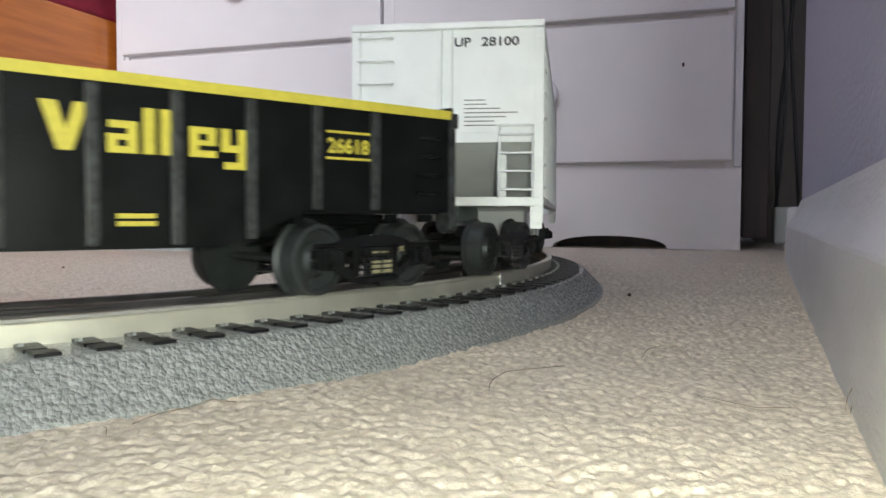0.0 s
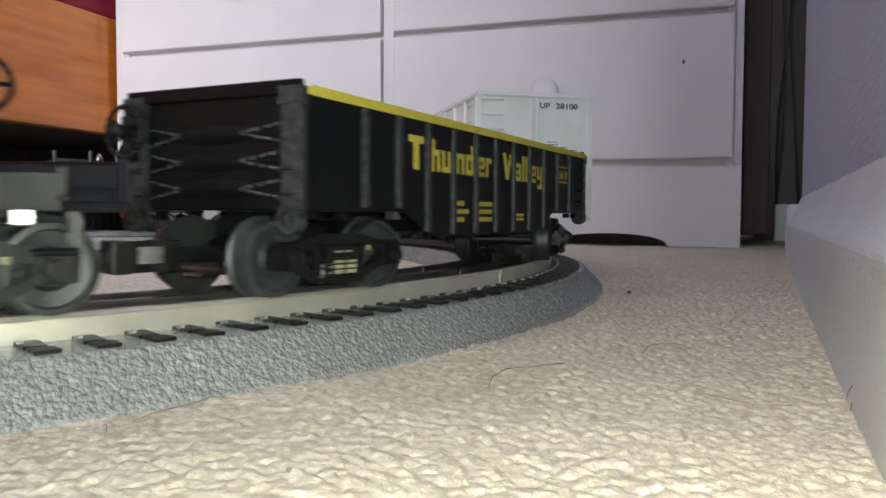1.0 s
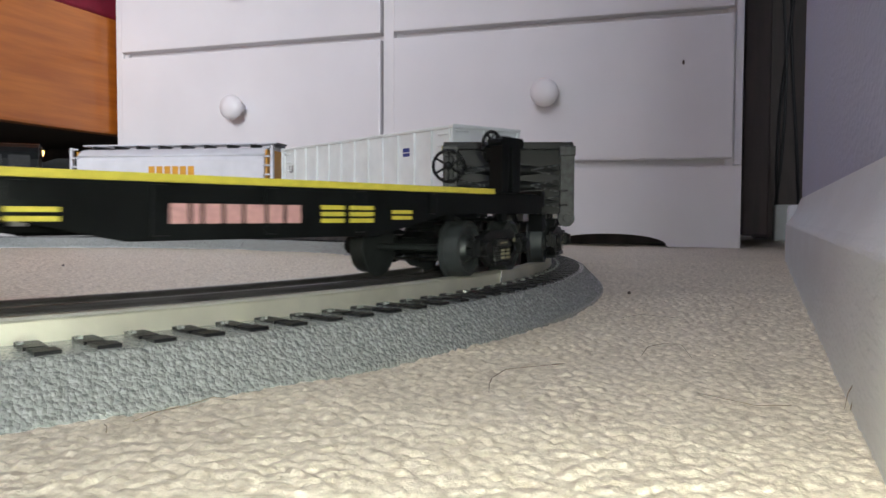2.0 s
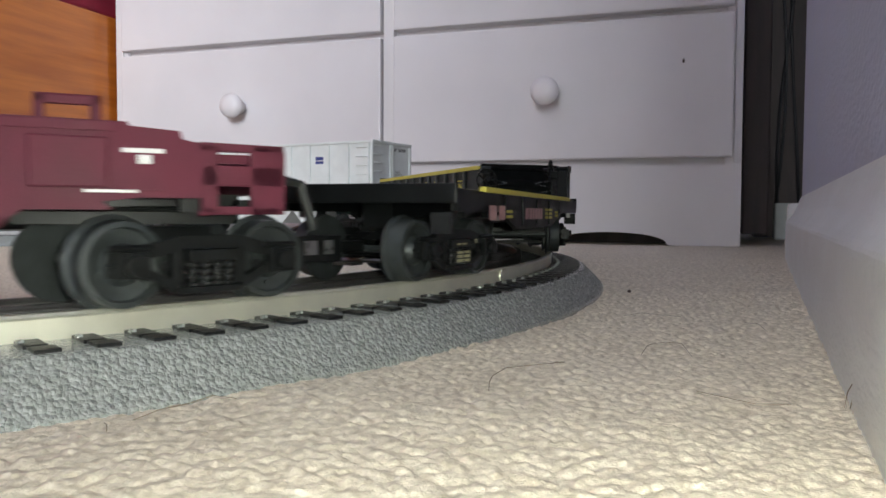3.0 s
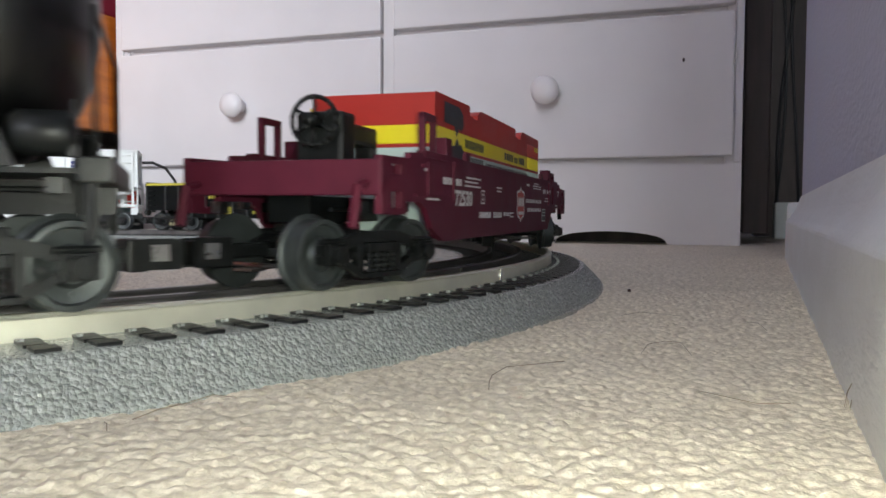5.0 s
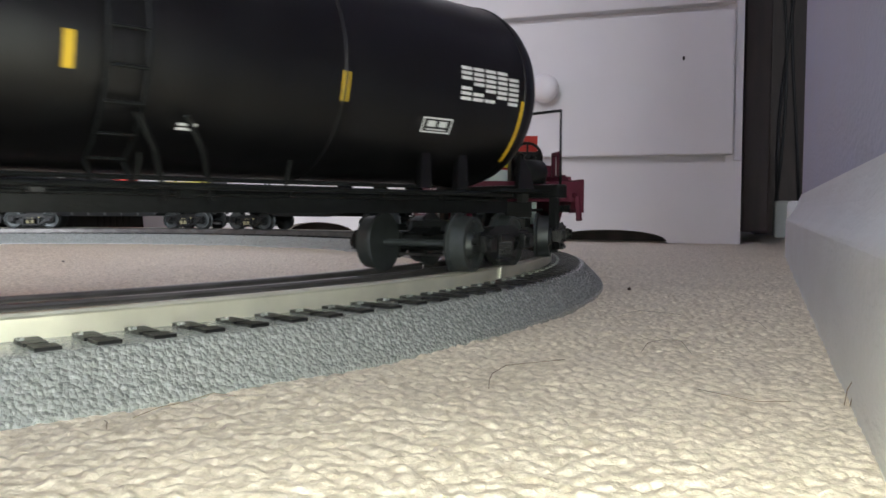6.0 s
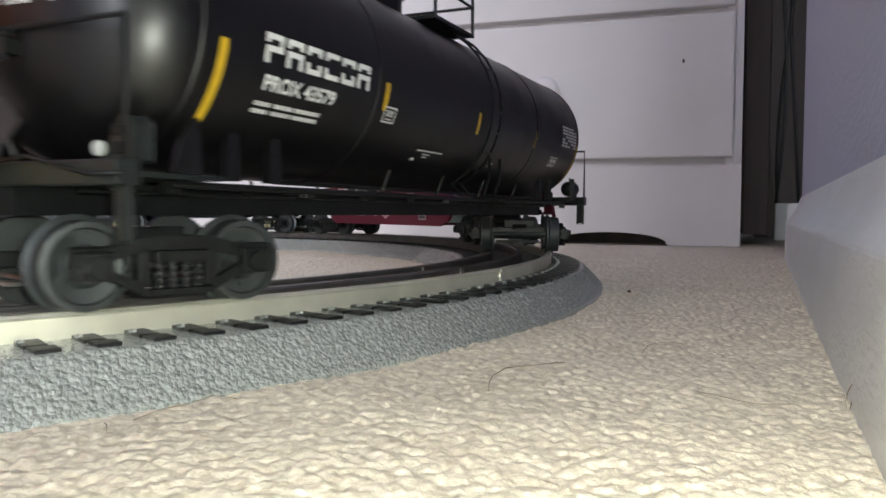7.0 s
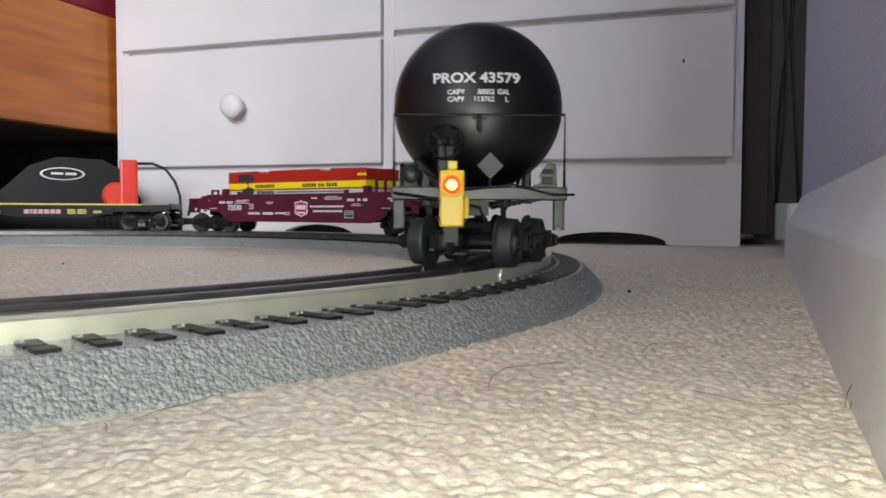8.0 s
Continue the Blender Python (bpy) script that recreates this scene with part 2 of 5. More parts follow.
def carpet_patch(name, parent, x0, x1, y0, y1, step, amp):
    nx, ny = int((x1 - x0) / step), int((y1 - y0) / step)
    gx, gy = np.meshgrid(np.linspace(x0, x1, nx + 1), np.linspace(y0, y1, ny + 1))
    # tufts, the finer yarn on them, and the fuzz of single fibres
    tuft = loops(gx, gy)
    z = (0.62 * tuft + 0.40 * loops(gx, gy, 0.00105, 8) * (0.35 + tuft)) * amp - amp * 0.80
    z += np.random.default_rng(21).normal(0, 0.00005, gx.shape)
    z += 0.0005 * np.sin(gx * 61 + 2 * np.sin(gy * 43)) * np.cos(gy * 57)
    edge = np.minimum(np.minimum(gx - x0, x1 - gx), np.minimum(gy - y0, y1 - gy))
    z = np.where(edge < 1e-6, -0.001, z)
    co = np.stack([gx, gy, z], -1).reshape(-1, 3)
    i = np.arange(nx * ny)
    a = (i // nx) * (nx + 1) + i % nx
    quads = np.stack([a, a + 1, a + nx + 2, a + nx + 1], -1)
    me = bpy.data.meshes.new(name)
    me.vertices.add(len(co))
    me.vertices.foreach_set("co", co.ravel())
    me.loops.add(quads.size)
    me.loops.foreach_set("vertex_index", quads.ravel())
    me.polygons.add(len(quads))
    me.polygons.foreach_set("loop_start", np.arange(len(quads)) * 4)
    me.polygons.foreach_set("use_smooth", np.ones(len(quads), bool))
    me.update(calc_edges=True)
    me.materials.append(M_CARPET)
    ob = new(name, me)
    ob.parent = parent
    return ob


def floor():
    bm = bmnew()
    bx(bm, -2.6, 1.2, -3.05, 2.2, -0.06, -0.0035, k=1)
    f = tagged(part("floor", bm, M_CARPET), "beige looped wool carpet with short hairs on it", "floor", kind="structure")
    f.matrix_world = ROOM
    inv = ROOM.inverted()
    patches = [carpet_patch("carpet_loops", f, *p) for p in (
        (-0.17, 0.12, 0.055, 0.20, 0.00048, 0.00085), (-0.17, 0.18, 0.20, 0.36, 0.00055, 0.00125), (-0.62, 0.28, 0.36, 0.62, 0.0011, 0.0014),
        (-0.62, 0.48, 0.62, 1.15, 0.0020, 0.0013), (-0.80, -0.17, -0.15, 0.36, 0.0022, 0.0011), (-1.3, -0.62, 0.36, 1.15, 0.0030, 0.0011))]
    for o in patches:
        o.matrix_parent_inverse = inv
        tagged(o, "beige carpet loops in uneven rows", kind="stuff")


floor()
# ---- room shell ----


def slab(name, label, u0, u1, v0, v1, z0, z1, mat, parent=None):
    bm = bmnew()
    bx(bm, u0, u1, v0, v1, z0, z1, k=1)
    ob = part(name, bm, mat, parent)
    ob.matrix_world = ROOM
    return tagged(ob, label, name.split("_")[0], kind="structure")


slab("wall_north", "plain lavender wall behind the dresser", -2.6, 1.2, 2.2, 2.3, -0.05, 2.4, M_WALL)
slab("wall_west", "plain lavender wall beyond the bed", -2.7, -2.6, -3.05, 2.3, -0.05, 2.4, M_WALL)
slab("wall_far_east", "plain lavender wall beyond the partition", 1.2, 1.3, -3.05, 2.3, -0.05, 2.4, M_WALL)
# unseen slab, added so that window light stays out of the recess
slab("wall_partition", "plain lavender wall added unseen to keep light out of the recess", 0.215, 1.2, 0.72, 0.82, -0.05, 2.4, M_WALL)
bm = bmnew()
for u0, u1, z0, z1 in ((-2.6, -0.02, -0.05, 2.4), (1.12, 1.2, -0.05, 2.4), (-0.02, 1.12, -0.05, 0.45), (-0.02, 1.12, 1.65, 2.4)):
    bx(bm, u0, u1, -3.05, -2.95, z0, z1, k=1)
ws = tagged(part("wall_south", bm, M_WALL), "lavender wall with a window opening", "wall", kind="structure")
ws.matrix_world = ROOM
bm = bmnew()
for u0, u1, z0, z1 in ((-0.02, 0.03, 0.45, 1.65), (1.07, 1.12, 0.45, 1.65), (0.03, 1.07, 0.45, 0.5), (0.03, 1.07, 1.6, 1.65), (0.53, 0.57, 0.5, 1.6)):
    bx(bm, u0, u1, -3.02, -2.96, z0, z1, k=1)
wf = tagged(part("window_1", bm, M_WHITE), "white painted window frame in the wall", "window", kind="structure")
wf.matrix_world = ROOM
slab("ceiling", "plain white ceiling", -2.7, 1.3, -3.05, 2.3, 2.4, 2.5, M_CEIL)

# wall beside the track, with its skirting; it ends at a corner before the dresser
WALL_END = Vector((0.2776, 0.635, 0))
WALL_DIR = Vector((0.411, 1.0, 0)).normalized()
WALL_NORMAL = Vector((WALL_DIR.y, -WALL_DIR.x, 0))
WALL = Matrix(((WALL_DIR.x, WALL_NORMAL.x, 0, WALL_END.x), (WALL_DIR.y, WALL_NORMAL.y, 0, WALL_END.y), (0, 0, 1, 0), (0, 0, 0, 1)))
bm = bmnew()
bx(bm, -1.30, -0.004, 0.0112, 0.14, -0.05, 2.4, k=1)
we = tagged(part("wall_east", bm, M_WALL, bevel=0.006), "lavender painted wall with a brushed texture", "wall", kind="structure")
we.matrix_world = WALL
bm = bmnew()
prof = [(0.0, -0.02), (0.0, 0.0290), (0.0003, 0.0299), (0.0009, 0.0307), (0.0020, 0.0318), (0.0044, 0.0350), (0.0066, 0.0385), (0.0084, 0.0425), (0.0098, 0.047), (0.0110, 0.050), (0.0110, -0.02)]
prism(bm, prof, -1.30, 0.002, k=1, axis="x")
sk = tagged(part("baseboard", bm, M_SKIRT), "worn white skirting board with a rounded top", "baseboard", kind="structure")
sk.matrix_world = WALL
bm = bmnew()
bx(bm, 0.002, 0.018, 0.001, 0.139, -0.02, 0.045, k=1)
sk2 = tagged(part("baseboard", bm, M_SKIRT, bevel=0.004), "end of the skirting board round the wall's corner", "baseboard", kind="structure")
sk2.matrix_world = WALL


# recess between dresser and wall, closed with added boards so that it stays dark
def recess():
    w = thing("wardrobe", "dark brown side panel with dark boards added to shade the recess", "wardrobe")
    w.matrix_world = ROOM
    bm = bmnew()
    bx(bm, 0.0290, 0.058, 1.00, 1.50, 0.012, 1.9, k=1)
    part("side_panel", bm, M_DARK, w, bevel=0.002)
    # added back, its dark colour standing in for the recess's shade
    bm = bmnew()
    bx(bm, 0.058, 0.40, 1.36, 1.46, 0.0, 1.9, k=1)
    part("shade_back", bm, M_DARK, w)
    # added unseen board that shuts light out of the recess
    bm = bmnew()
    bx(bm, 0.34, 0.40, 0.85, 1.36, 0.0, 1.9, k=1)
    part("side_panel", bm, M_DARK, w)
    o = thing("power_strip", "grey-white plastic socket box at the wall's foot", "socket")
    o.matrix_world = ROOM
    bm = bmnew()
    bx(bm, 0.078, 0.106, 1.20, 1.235, 0.0, 0.052, k=1)
    part("case", bm, M_OUTLET, o, bevel=0.003)
    for j, (u, sway) in enumerate(((0.080, 0.010), (0.092, -0.012), (0.103, 0.008))):
        c = thing("cable", "thin black cable hanging in the recess", "cable", "cables in the recess")
        c.matrix_world = ROOM
        bm = bmnew()
        pts = [(u + sway * math.sin(i * 0.55 + j), 1.212 + 0.004 * j, 0.051 + i * 0.06) for i in range(16)]
        bent(bm, pts, 0.0022, 6, k=1)
        part("lead", bm, M_CABLE if j else M_GUN, c, smooth=True)


recess()

# ---- dresser ----
FRONT = 0.9272


def dresser():
    d = thing("dresser", "white painted wooden chest of drawers with round knobs", "dresser")
    d.matrix_world = ROOM @ Matrix.Translation((0, FRONT, 0))
    u0, u1 = -0.826, 0.0255
    bm = bmnew()
    bx(bm, u0, u0 + 0.018, 0.004, 0.42, 0.0, 0.78, k=1)
    bx(bm, u1 - 0.018, u1, 0.004, 0.42, 0.0, 0.78, k=1)
    bx(bm, u0 + 0.018, u1 - 0.018, 0.40, 0.415, 0.02, 0.78, k=1)
    part("carcass", bm, M_WHITE, d, bevel=0.0015)
    bm = bmnew()
    bx(bm, u0 - 0.008, u1 + 0.008, -0.012, 0.425, 0.78, 0.805, k=1)
    part("top", bm, M_WHITE, d, bevel=0.003)
    # face frame: stiles and rails a little behind the drawer fronts
    for a, b in ((u0, u0 + 0.012), (u1 - 0.0085, u1), (-0.4045, -0.3905)):
        bm = bmnew()
        bx(bm, a, b, 0.0, 0.02, 0.0925, 0.78, k=1)
        part("stile", bm, M_WHITE, d, bevel=0.001)
    for z in (0.0975, 0.263, 0.428, 0.593, 0.758):
        bm = bmnew()
        bx(bm, u0 + 0.012, u1 - 0.0085, 0.0105, 0.03, z - 0.010, z + 0.010, k=1)
        part("drawer_rail", bm, M_WHITE, d)
    # apron with low arches at its foot
    bm = bmnew()
    outline = [(u0, 0.0)]
    for c, w, h in ((-0.50, 0.056, 0.020), (-0.1185, 0.066, 0.0145)):
        for i in range(17):
            t = math.pi * (1 - i / 16)
            outline.append((c + w * math.cos(t), h * math.sin(t) ** 0.8 if 0 < i < 16 else 0.0))
    outline += [(u1, 0.0), (u1, 0.091), (u0, 0.091)]
    prism(bm, outline, 0.0, 0.02, k=1)
    part("apron", bm, M_WHITE, d)
    # added dark board: the shade behind the arches put into its colour
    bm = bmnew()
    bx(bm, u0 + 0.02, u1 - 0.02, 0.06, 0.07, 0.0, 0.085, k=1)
    part("arch_shade_board", bm, M_DARK, d)
    for z0 in (0.0995, 0.2655, 0.4305, 0.5955):
        for a, b in ((-0.8125, -0.4065), (-0.3885, 0.0160)):
            bm = bmnew()
            bx(bm, a, b, -0.006, 0.012, z0, z0 + 0.1585, k=1)
            dr = part("drawer", bm, M_WHITE, d, bevel=0.0022)
            kx, kz = (a + b) / 2 - 0.004, z0 + 0.078
            bm = bmnew()
            m = Matrix.Translation((kx, -0.006, kz)) @ Matrix.Rotation(radians(90), 4, "X")
            lathe(bm, [(0.009, 0), (0.0075, 0.004), (0.007, 0.009), (0.010, 0.0125), (0.0145, 0.016), (0.0165, 0.020), (0.0160, 0.0245), (0.0125, 0.028), (0.006, 0.0297), (0.0, 0.030)], m)
            part("knob", bm, M_KNOB, dr, "round white knob", smooth=True)
    bm = bmnew()
    m = Matrix.Translation((-0.0376, -0.0062, 0.2067)) @ Matrix.Rotation(radians(90), 4, "X") @ Matrix.Diagonal((0.55, 1, 1, 1))
    lathe(bm, [(0.0026, 0.0), (0.0022, 0.0006), (0.0, 0.0008)], m, 9)
    part("chip", bm, M_CHIP, d, "dark chipped spot in the paint")


dresser()

# ---- bed ----


def bed():
    b = thing("bed", "orange varnished wooden bed with red bedding", "bed")
    b.matrix_world = ROOM
    bm = bmnew()
    bx(bm, -0.858, -0.834, -1.1, 1.36, 0.150, 0.318, k=1)
    part("side_rail", bm, M_ORANGE, b, bevel=0.004)
    bm = bmnew()
    bx(bm, -1.8, -0.858, 1.30, 1.345, 0.02, 0.36, k=1)
    part("footboard", bm, M_ORANGE, b, bevel=0.004)
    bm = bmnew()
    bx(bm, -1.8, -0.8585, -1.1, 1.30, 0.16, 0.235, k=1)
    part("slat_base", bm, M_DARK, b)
    bm = bmnew()
    bx(bm, -1.79, -0.846, -1.08, 1.33, 0.319, 0.50, k=1)
    bmesh.ops.subdivide_edges(bm, edges=bm.edges, cuts=20, use_grid_fill=True)
    for v in bm.verts:
        v.co.x += 0.006 * noise.noise(v.co * 6)
        v.co.z += 0.012 * noise.noise(v.co * 4 + Vector((3, 1, 2)))
        v.co.z = max(v.co.z, 0.3185)
    part("bedding", bm, M_RED_CLOTH, b, "crumpled red bedding", smooth=True)
    for v0 in (-1.08, 1.25):
        for u in (-0.90, -1.78):
            bm = bmnew()
            bx(bm, u, u + 0.04, v0, v0 + 0.04, 0.0, 0.19, k=1)
            part("leg", bm, M_DARK, b)
    # two added boards whose dark colour stands in for the shade under the bed
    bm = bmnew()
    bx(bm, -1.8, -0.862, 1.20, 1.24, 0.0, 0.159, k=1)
    part("shade_end_board", bm, M_DARK, b, "dark board added under the bed's end in place of shade")
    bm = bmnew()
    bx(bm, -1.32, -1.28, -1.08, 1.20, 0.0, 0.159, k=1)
    part("shade_middle_board", bm, M_DARK, b, "dark board added under the bed in place of shade")


bed()


# ---- transformer behind the loop ----
def transformer():
    t = thing("transformer", "black model railway transformer with a red lever and an oval badge", "transformer")
    t.matrix_world = Matrix.Translation((-0.462, 0.985, 0)) @ Matrix.Rotation(0.42, 4, "Z")
    bm = bmnew()
    prism(bm, [(-76, 0), (72, 0), (68, 50), (52, 80), (30, 92), (-16, 94), (-44, 84), (-74, 54)], -55, 45)
    part("case", bm, M_TRUCK, t, bevel=0.006, smooth=False)
    bm = bmnew()
    for x in range(24, 62, 7):
        bx(bm, x, x + 2.5, -56.5, -54.5, 16, 44)
    part("vent", bm, M_BLACK, t)
    bm = bmnew()
    m = Matrix.Translation((-0.012, -0.0565, 0.080)) @ Matrix.Rotation(radians(90), 4, "X") @ Matrix.Diagonal((2.1, 0.66, 1, 1))
    lathe(bm, [(0.0115, 0), (0.0115, 0.001), (0.010, 0.0014), (0.0, 0.0014)], m)
    badge = part("badge", bm, M_WHITE_INK, t, "pale oval badge")
    bm = bmnew()
    m = Matrix.Translation((-0.012, -0.058, 0.080)) @ Matrix.Rotation(radians(90), 4, "X") @ Matrix.Diagonal((2.25, 0.66, 1, 1))
    lathe(bm, [(0.0095, 0), (0.0095, 0.0006), (0.0, 0.0006)], m)
    part("badge_field", bm, M_TRUCK, badge)
    bm = bmnew()
    bx(bm, -9, 3, -59.5, -59.2, 78.5, 81.5)
    bx(bm, -24, -11, -59.5, -59.2, 79, 81.5)
    part("badge_mark", bm, M_WHITE_INK, badge)
    bm = bmnew()
    m = Matrix.Translation((0.046, -0.060, 0.055)) @ Matrix.Rotation(radians(90), 4, "X")
    lathe(bm, [(0.016, 0), (0.016, 0.012), (0.013, 0.016), (0.0, 0.016)], m)
    part("lever_hub", bm, M_RED_LEVER, t, "red lever hub", smooth=False)
    bm = bmnew()
    bx(bm, 50, 70, -78, -58, 30, 98)
    part("lever", bm, M_RED_LEVER, t, "upright red lever", bevel=0.003)
    c = thing("power_cable", "thin grey cable arching from the transformer to the track", "cable")
    bm = bmnew()
    pts = [(-0.385, 0.955, 0.088), (-0.372, 0.955, 0.094), (-0.352, 0.952, 0.094), (-0.335, 0.948, 0.087), (-0.322, 0.942, 0.072), (-0.314, 0.936, 0.055), (-0.311, 0.93, 0.03), (-0.31, 0.925, 0.002)]
    bent(bm, pts, 0.0017, 8, k=1)
    part("lead", bm, M_GUN, c, smooth=True)


transformer()

# ---- track ----
N_TIE = 31


def track():
    step = math.radians(45)
    d_tie = step / N_TIE
    bm = bmnew()
    bx(bm, -2.1, 2.1, -20.5, 20.5, 0, 1.2)
    for sg in (-1, 1):
        # raised plate by the rail, a narrower waist, and the block at the tie's end
        for hw, ya, yb, zt, off in ((2.1, 20.5, 25.2, 1.2, -0.3), (1.8, 25.2, 26.6, 1.05, 0.0), (2.3, 26.6, 31.2, 1.15, 0.35)):
            bx(bm, off - hw, off + hw, min(sg * ya, sg * yb), max(sg * ya, sg * yb), 0, zt)
    tie_ob = part("tie", bm, M_TIE, None)
    tie_me = tie_ob.data
    bpy.data.objects.remove(tie_ob)
    bm = bmnew()
    bx(bm, -2.4, -1.2, -21.2, -19.8, 0.9, 1.7)
    clip_ob = part("clip", bm, M_BED, None)
    clip_me = clip_ob.data
    bpy.data.objects.remove(clip_ob)
    for s in range(8):
        a0 = JOINT + s * step
        sec = thing("track_section", "curved grey-ballast track piece with three nickel rails on the carpet", "train track", "track pieces of the loop")
        fine = s in (7, 0, 6)
        n = 700 if fine else 150
        # ballast: cross-section with a rough slope on either side
        half = [(0.0425, -0.003), (0.0425, 0.0006)]
        steps = 26 if fine else 9
        for i in range(1, steps + 1):
            k = i / steps
            half.append((0.0425 - 0.0095 * k, 0.0006 + (ZB - 0.0012) * k))
        prof = half + [(0.022, ZB - 0.0004), (-0.022, ZB - 0.0004)] + [(-o, z) for o, z in half[::-1]]
        bm = bmnew()
        rows = []
        gap = 0.0006
        for i in range(n + 1):
            a = a0 + gap + (step - 2 * gap) * i / n
            row = []
            for o, z in prof:
                p = at(a, o, z)
                if 0.001 < z < ZB - 0.0009:
                    q = noise.noise(p * 850) * 0.6 + abs(noise.noise(p * 1500 + Vector((5, 2, 1)))) * 0.9 - 0.2
                    p += (at(a, 1.0, 0) - at(a, 0, 0)) * (1 if o > 0 else -1) * 0.0006 * q + Vector((0, 0, 0.0003 * q))
                row.append(bm.verts.new(p))
            rows.append(row)
        for r0, r1 in zip(rows, rows[1:]):
            for j in range(len(prof) - 1):
                bm.faces.new((r0[j], r1[j], r1[j + 1], r0[j + 1]))
        bm.faces.new(rows[0])
        bm.faces.new(rows[-1][::-1])
        part("roadbed", bm, M_BED, sec, "grey moulded ballast", smooth=True)
        for o in (-HALF, 0.0, HALF):
            bm = bmnew()
            rp = [(-1.25, ZB - 0.0006), (1.25, ZB - 0.0006), (1.25, ZR - 0.0012), (1.45, ZR - 0.0007), (1.15, ZR - 0.0001), (0.5, ZR), (-0.5, ZR),
                  (-1.15, ZR - 0.0001), (-1.45, ZR - 0.0007), (-1.25, ZR - 0.0012)]
            rows = [[bm.verts.new(at(a0 + gap * 0.7 + (step - 1.4 * gap) * i / 90, o + x * MM, z)) for x, z in rp] for i in range(91)]
            for r0, r1 in zip(rows, rows[1:]):
                for j in range(len(rp)):
                    bm.faces.new((r0[j], r1[j], r1[(j + 1) % len(rp)], r0[(j + 1) % len(rp)]))
            bm.faces.new(rows[0])
            bm.faces.new(rows[-1][::-1])
            # inner rail takes the middle one's black: its dim reflections put into colour
            rail = part("rail", bm, M_RAIL if o > 0 else M_RAIL_DARK, sec, "shiny nickel rail" if o > 0 else "dark rail: middle one blackened, inner one with dark reflections in its colour", smooth=False)
            bm = bmnew()
            for sgn in (-1, 1):
                rod(bm, at(a0 - 0.002, o + sgn * 0.0013, ZR - 0.0028) * 1000, at(a0 + 0.002, o + sgn * 0.0013, ZR - 0.0028) * 1000, 0.55, 6)
            rod(bm, at(a0, o + 0.0013, ZB) * 1000, at(a0, o + 0.0016, ZR - 0.0006) * 1000, 0.4, 6)
            part("joint_pin", bm, M_PIN, rail)
        for k in range(N_TIE):
            a = a0 + (k + 0.72) * d_tie
            m = Matrix.Translation(at(a, 0, ZB - 0.0010)) @ Matrix.Rotation(a + math.pi / 2, 4, "Z")
            tie = new("tie", tie_me)
            tie.parent = sec
            tie.matrix_basis = m
            cl = new("clip", clip_me)
            cl.parent = tie


track()

# ---- threads on the carpet ----


def threads():
    for pts in ([(-0.0510, 0.1275), (-0.0485, 0.133), (-0.0455, 0.139), (-0.0425, 0.1435), (-0.0400, 0.1440), (-0.0375, 0.1415)],
                [(0.0090, 0.1500), (0.0094, 0.1559), (0.0105, 0.164), (0.0140, 0.171), (0.0202, 0.1761), (0.028, 0.178)],
                [(0.060, 0.262), (0.068, 0.268), (0.075, 0.266), (0.079, 0.258)],
                [(-0.055, 0.126), (-0.0535, 0.1235), (-0.0525, 0.121)],
                [(0.0485, 0.190), (0.0532, 0.2016), (0.0598, 0.2094), (0.0628, 0.2042), (0.0602, 0.1878)],
                [(0.0495, 0.1505), (0.0525, 0.1439), (0.0569, 0.1406), (0.0626, 0.139)],
                [(0.0956, 0.2472), (0.0981, 0.2424), (0.0954, 0.2288)]):
        t = thing("thread", "short brown hair lying on the carpet", "hair", "hairs on the carpet")
        bm = bmnew()
        bent(bm, [(x, y, 0.0012 + 0.0004 * (i % 2)) for i, (x, y) in enumerate(pts)], 0.00009, 5, k=1)
        part("strand", bm, M_THREAD, t, smooth=True)
    t = thing("thread", "looped brown thread standing up at the skirting's foot", "hair", "hairs on the carpet")
    bm = bmnew()
    bent(bm, [(0.0739, 0.1428, -0.001), (0.0744, 0.1425, 0.003), (0.0753, 0.1422, 0.0050), (0.0758, 0.1420, 0.0058), (0.0759, 0.1420, 0.0048), (0.0754, 0.142, 0.0033), (0.0745, 0.142, -0.001)], 0.00009, 5, k=1)
    part("strand", bm, M_THREAD, t, smooth=True)
    c = thing("crumb", "tiny dark crumb on the carpet", "crumb")
    bm = bmnew()
    lathe(bm, [(0.0, 0.0006), (0.0009, 0.0010), (0.0007, 0.0019), (0.0, 0.0022)], Matrix.Translation((0.0825, 0.3454, 0)), 7)
    part("grain", bm, M_CHIP, c)
    c = thing("crumb", "tiny dark crumb on the carpet", "crumb")
    bm = bmnew()
    lathe(bm, [(0.0, 0.0006), (0.0011, 0.0010), (0.0008, 0.0015), (0.0, 0.0018)], Matrix.Translation((-0.2495, 0.5137, 0)), 7)
    part("grain", bm, M_CHIP, c)


threads()
# ---- rolling stock ----
CARS, WHEELS = [], []


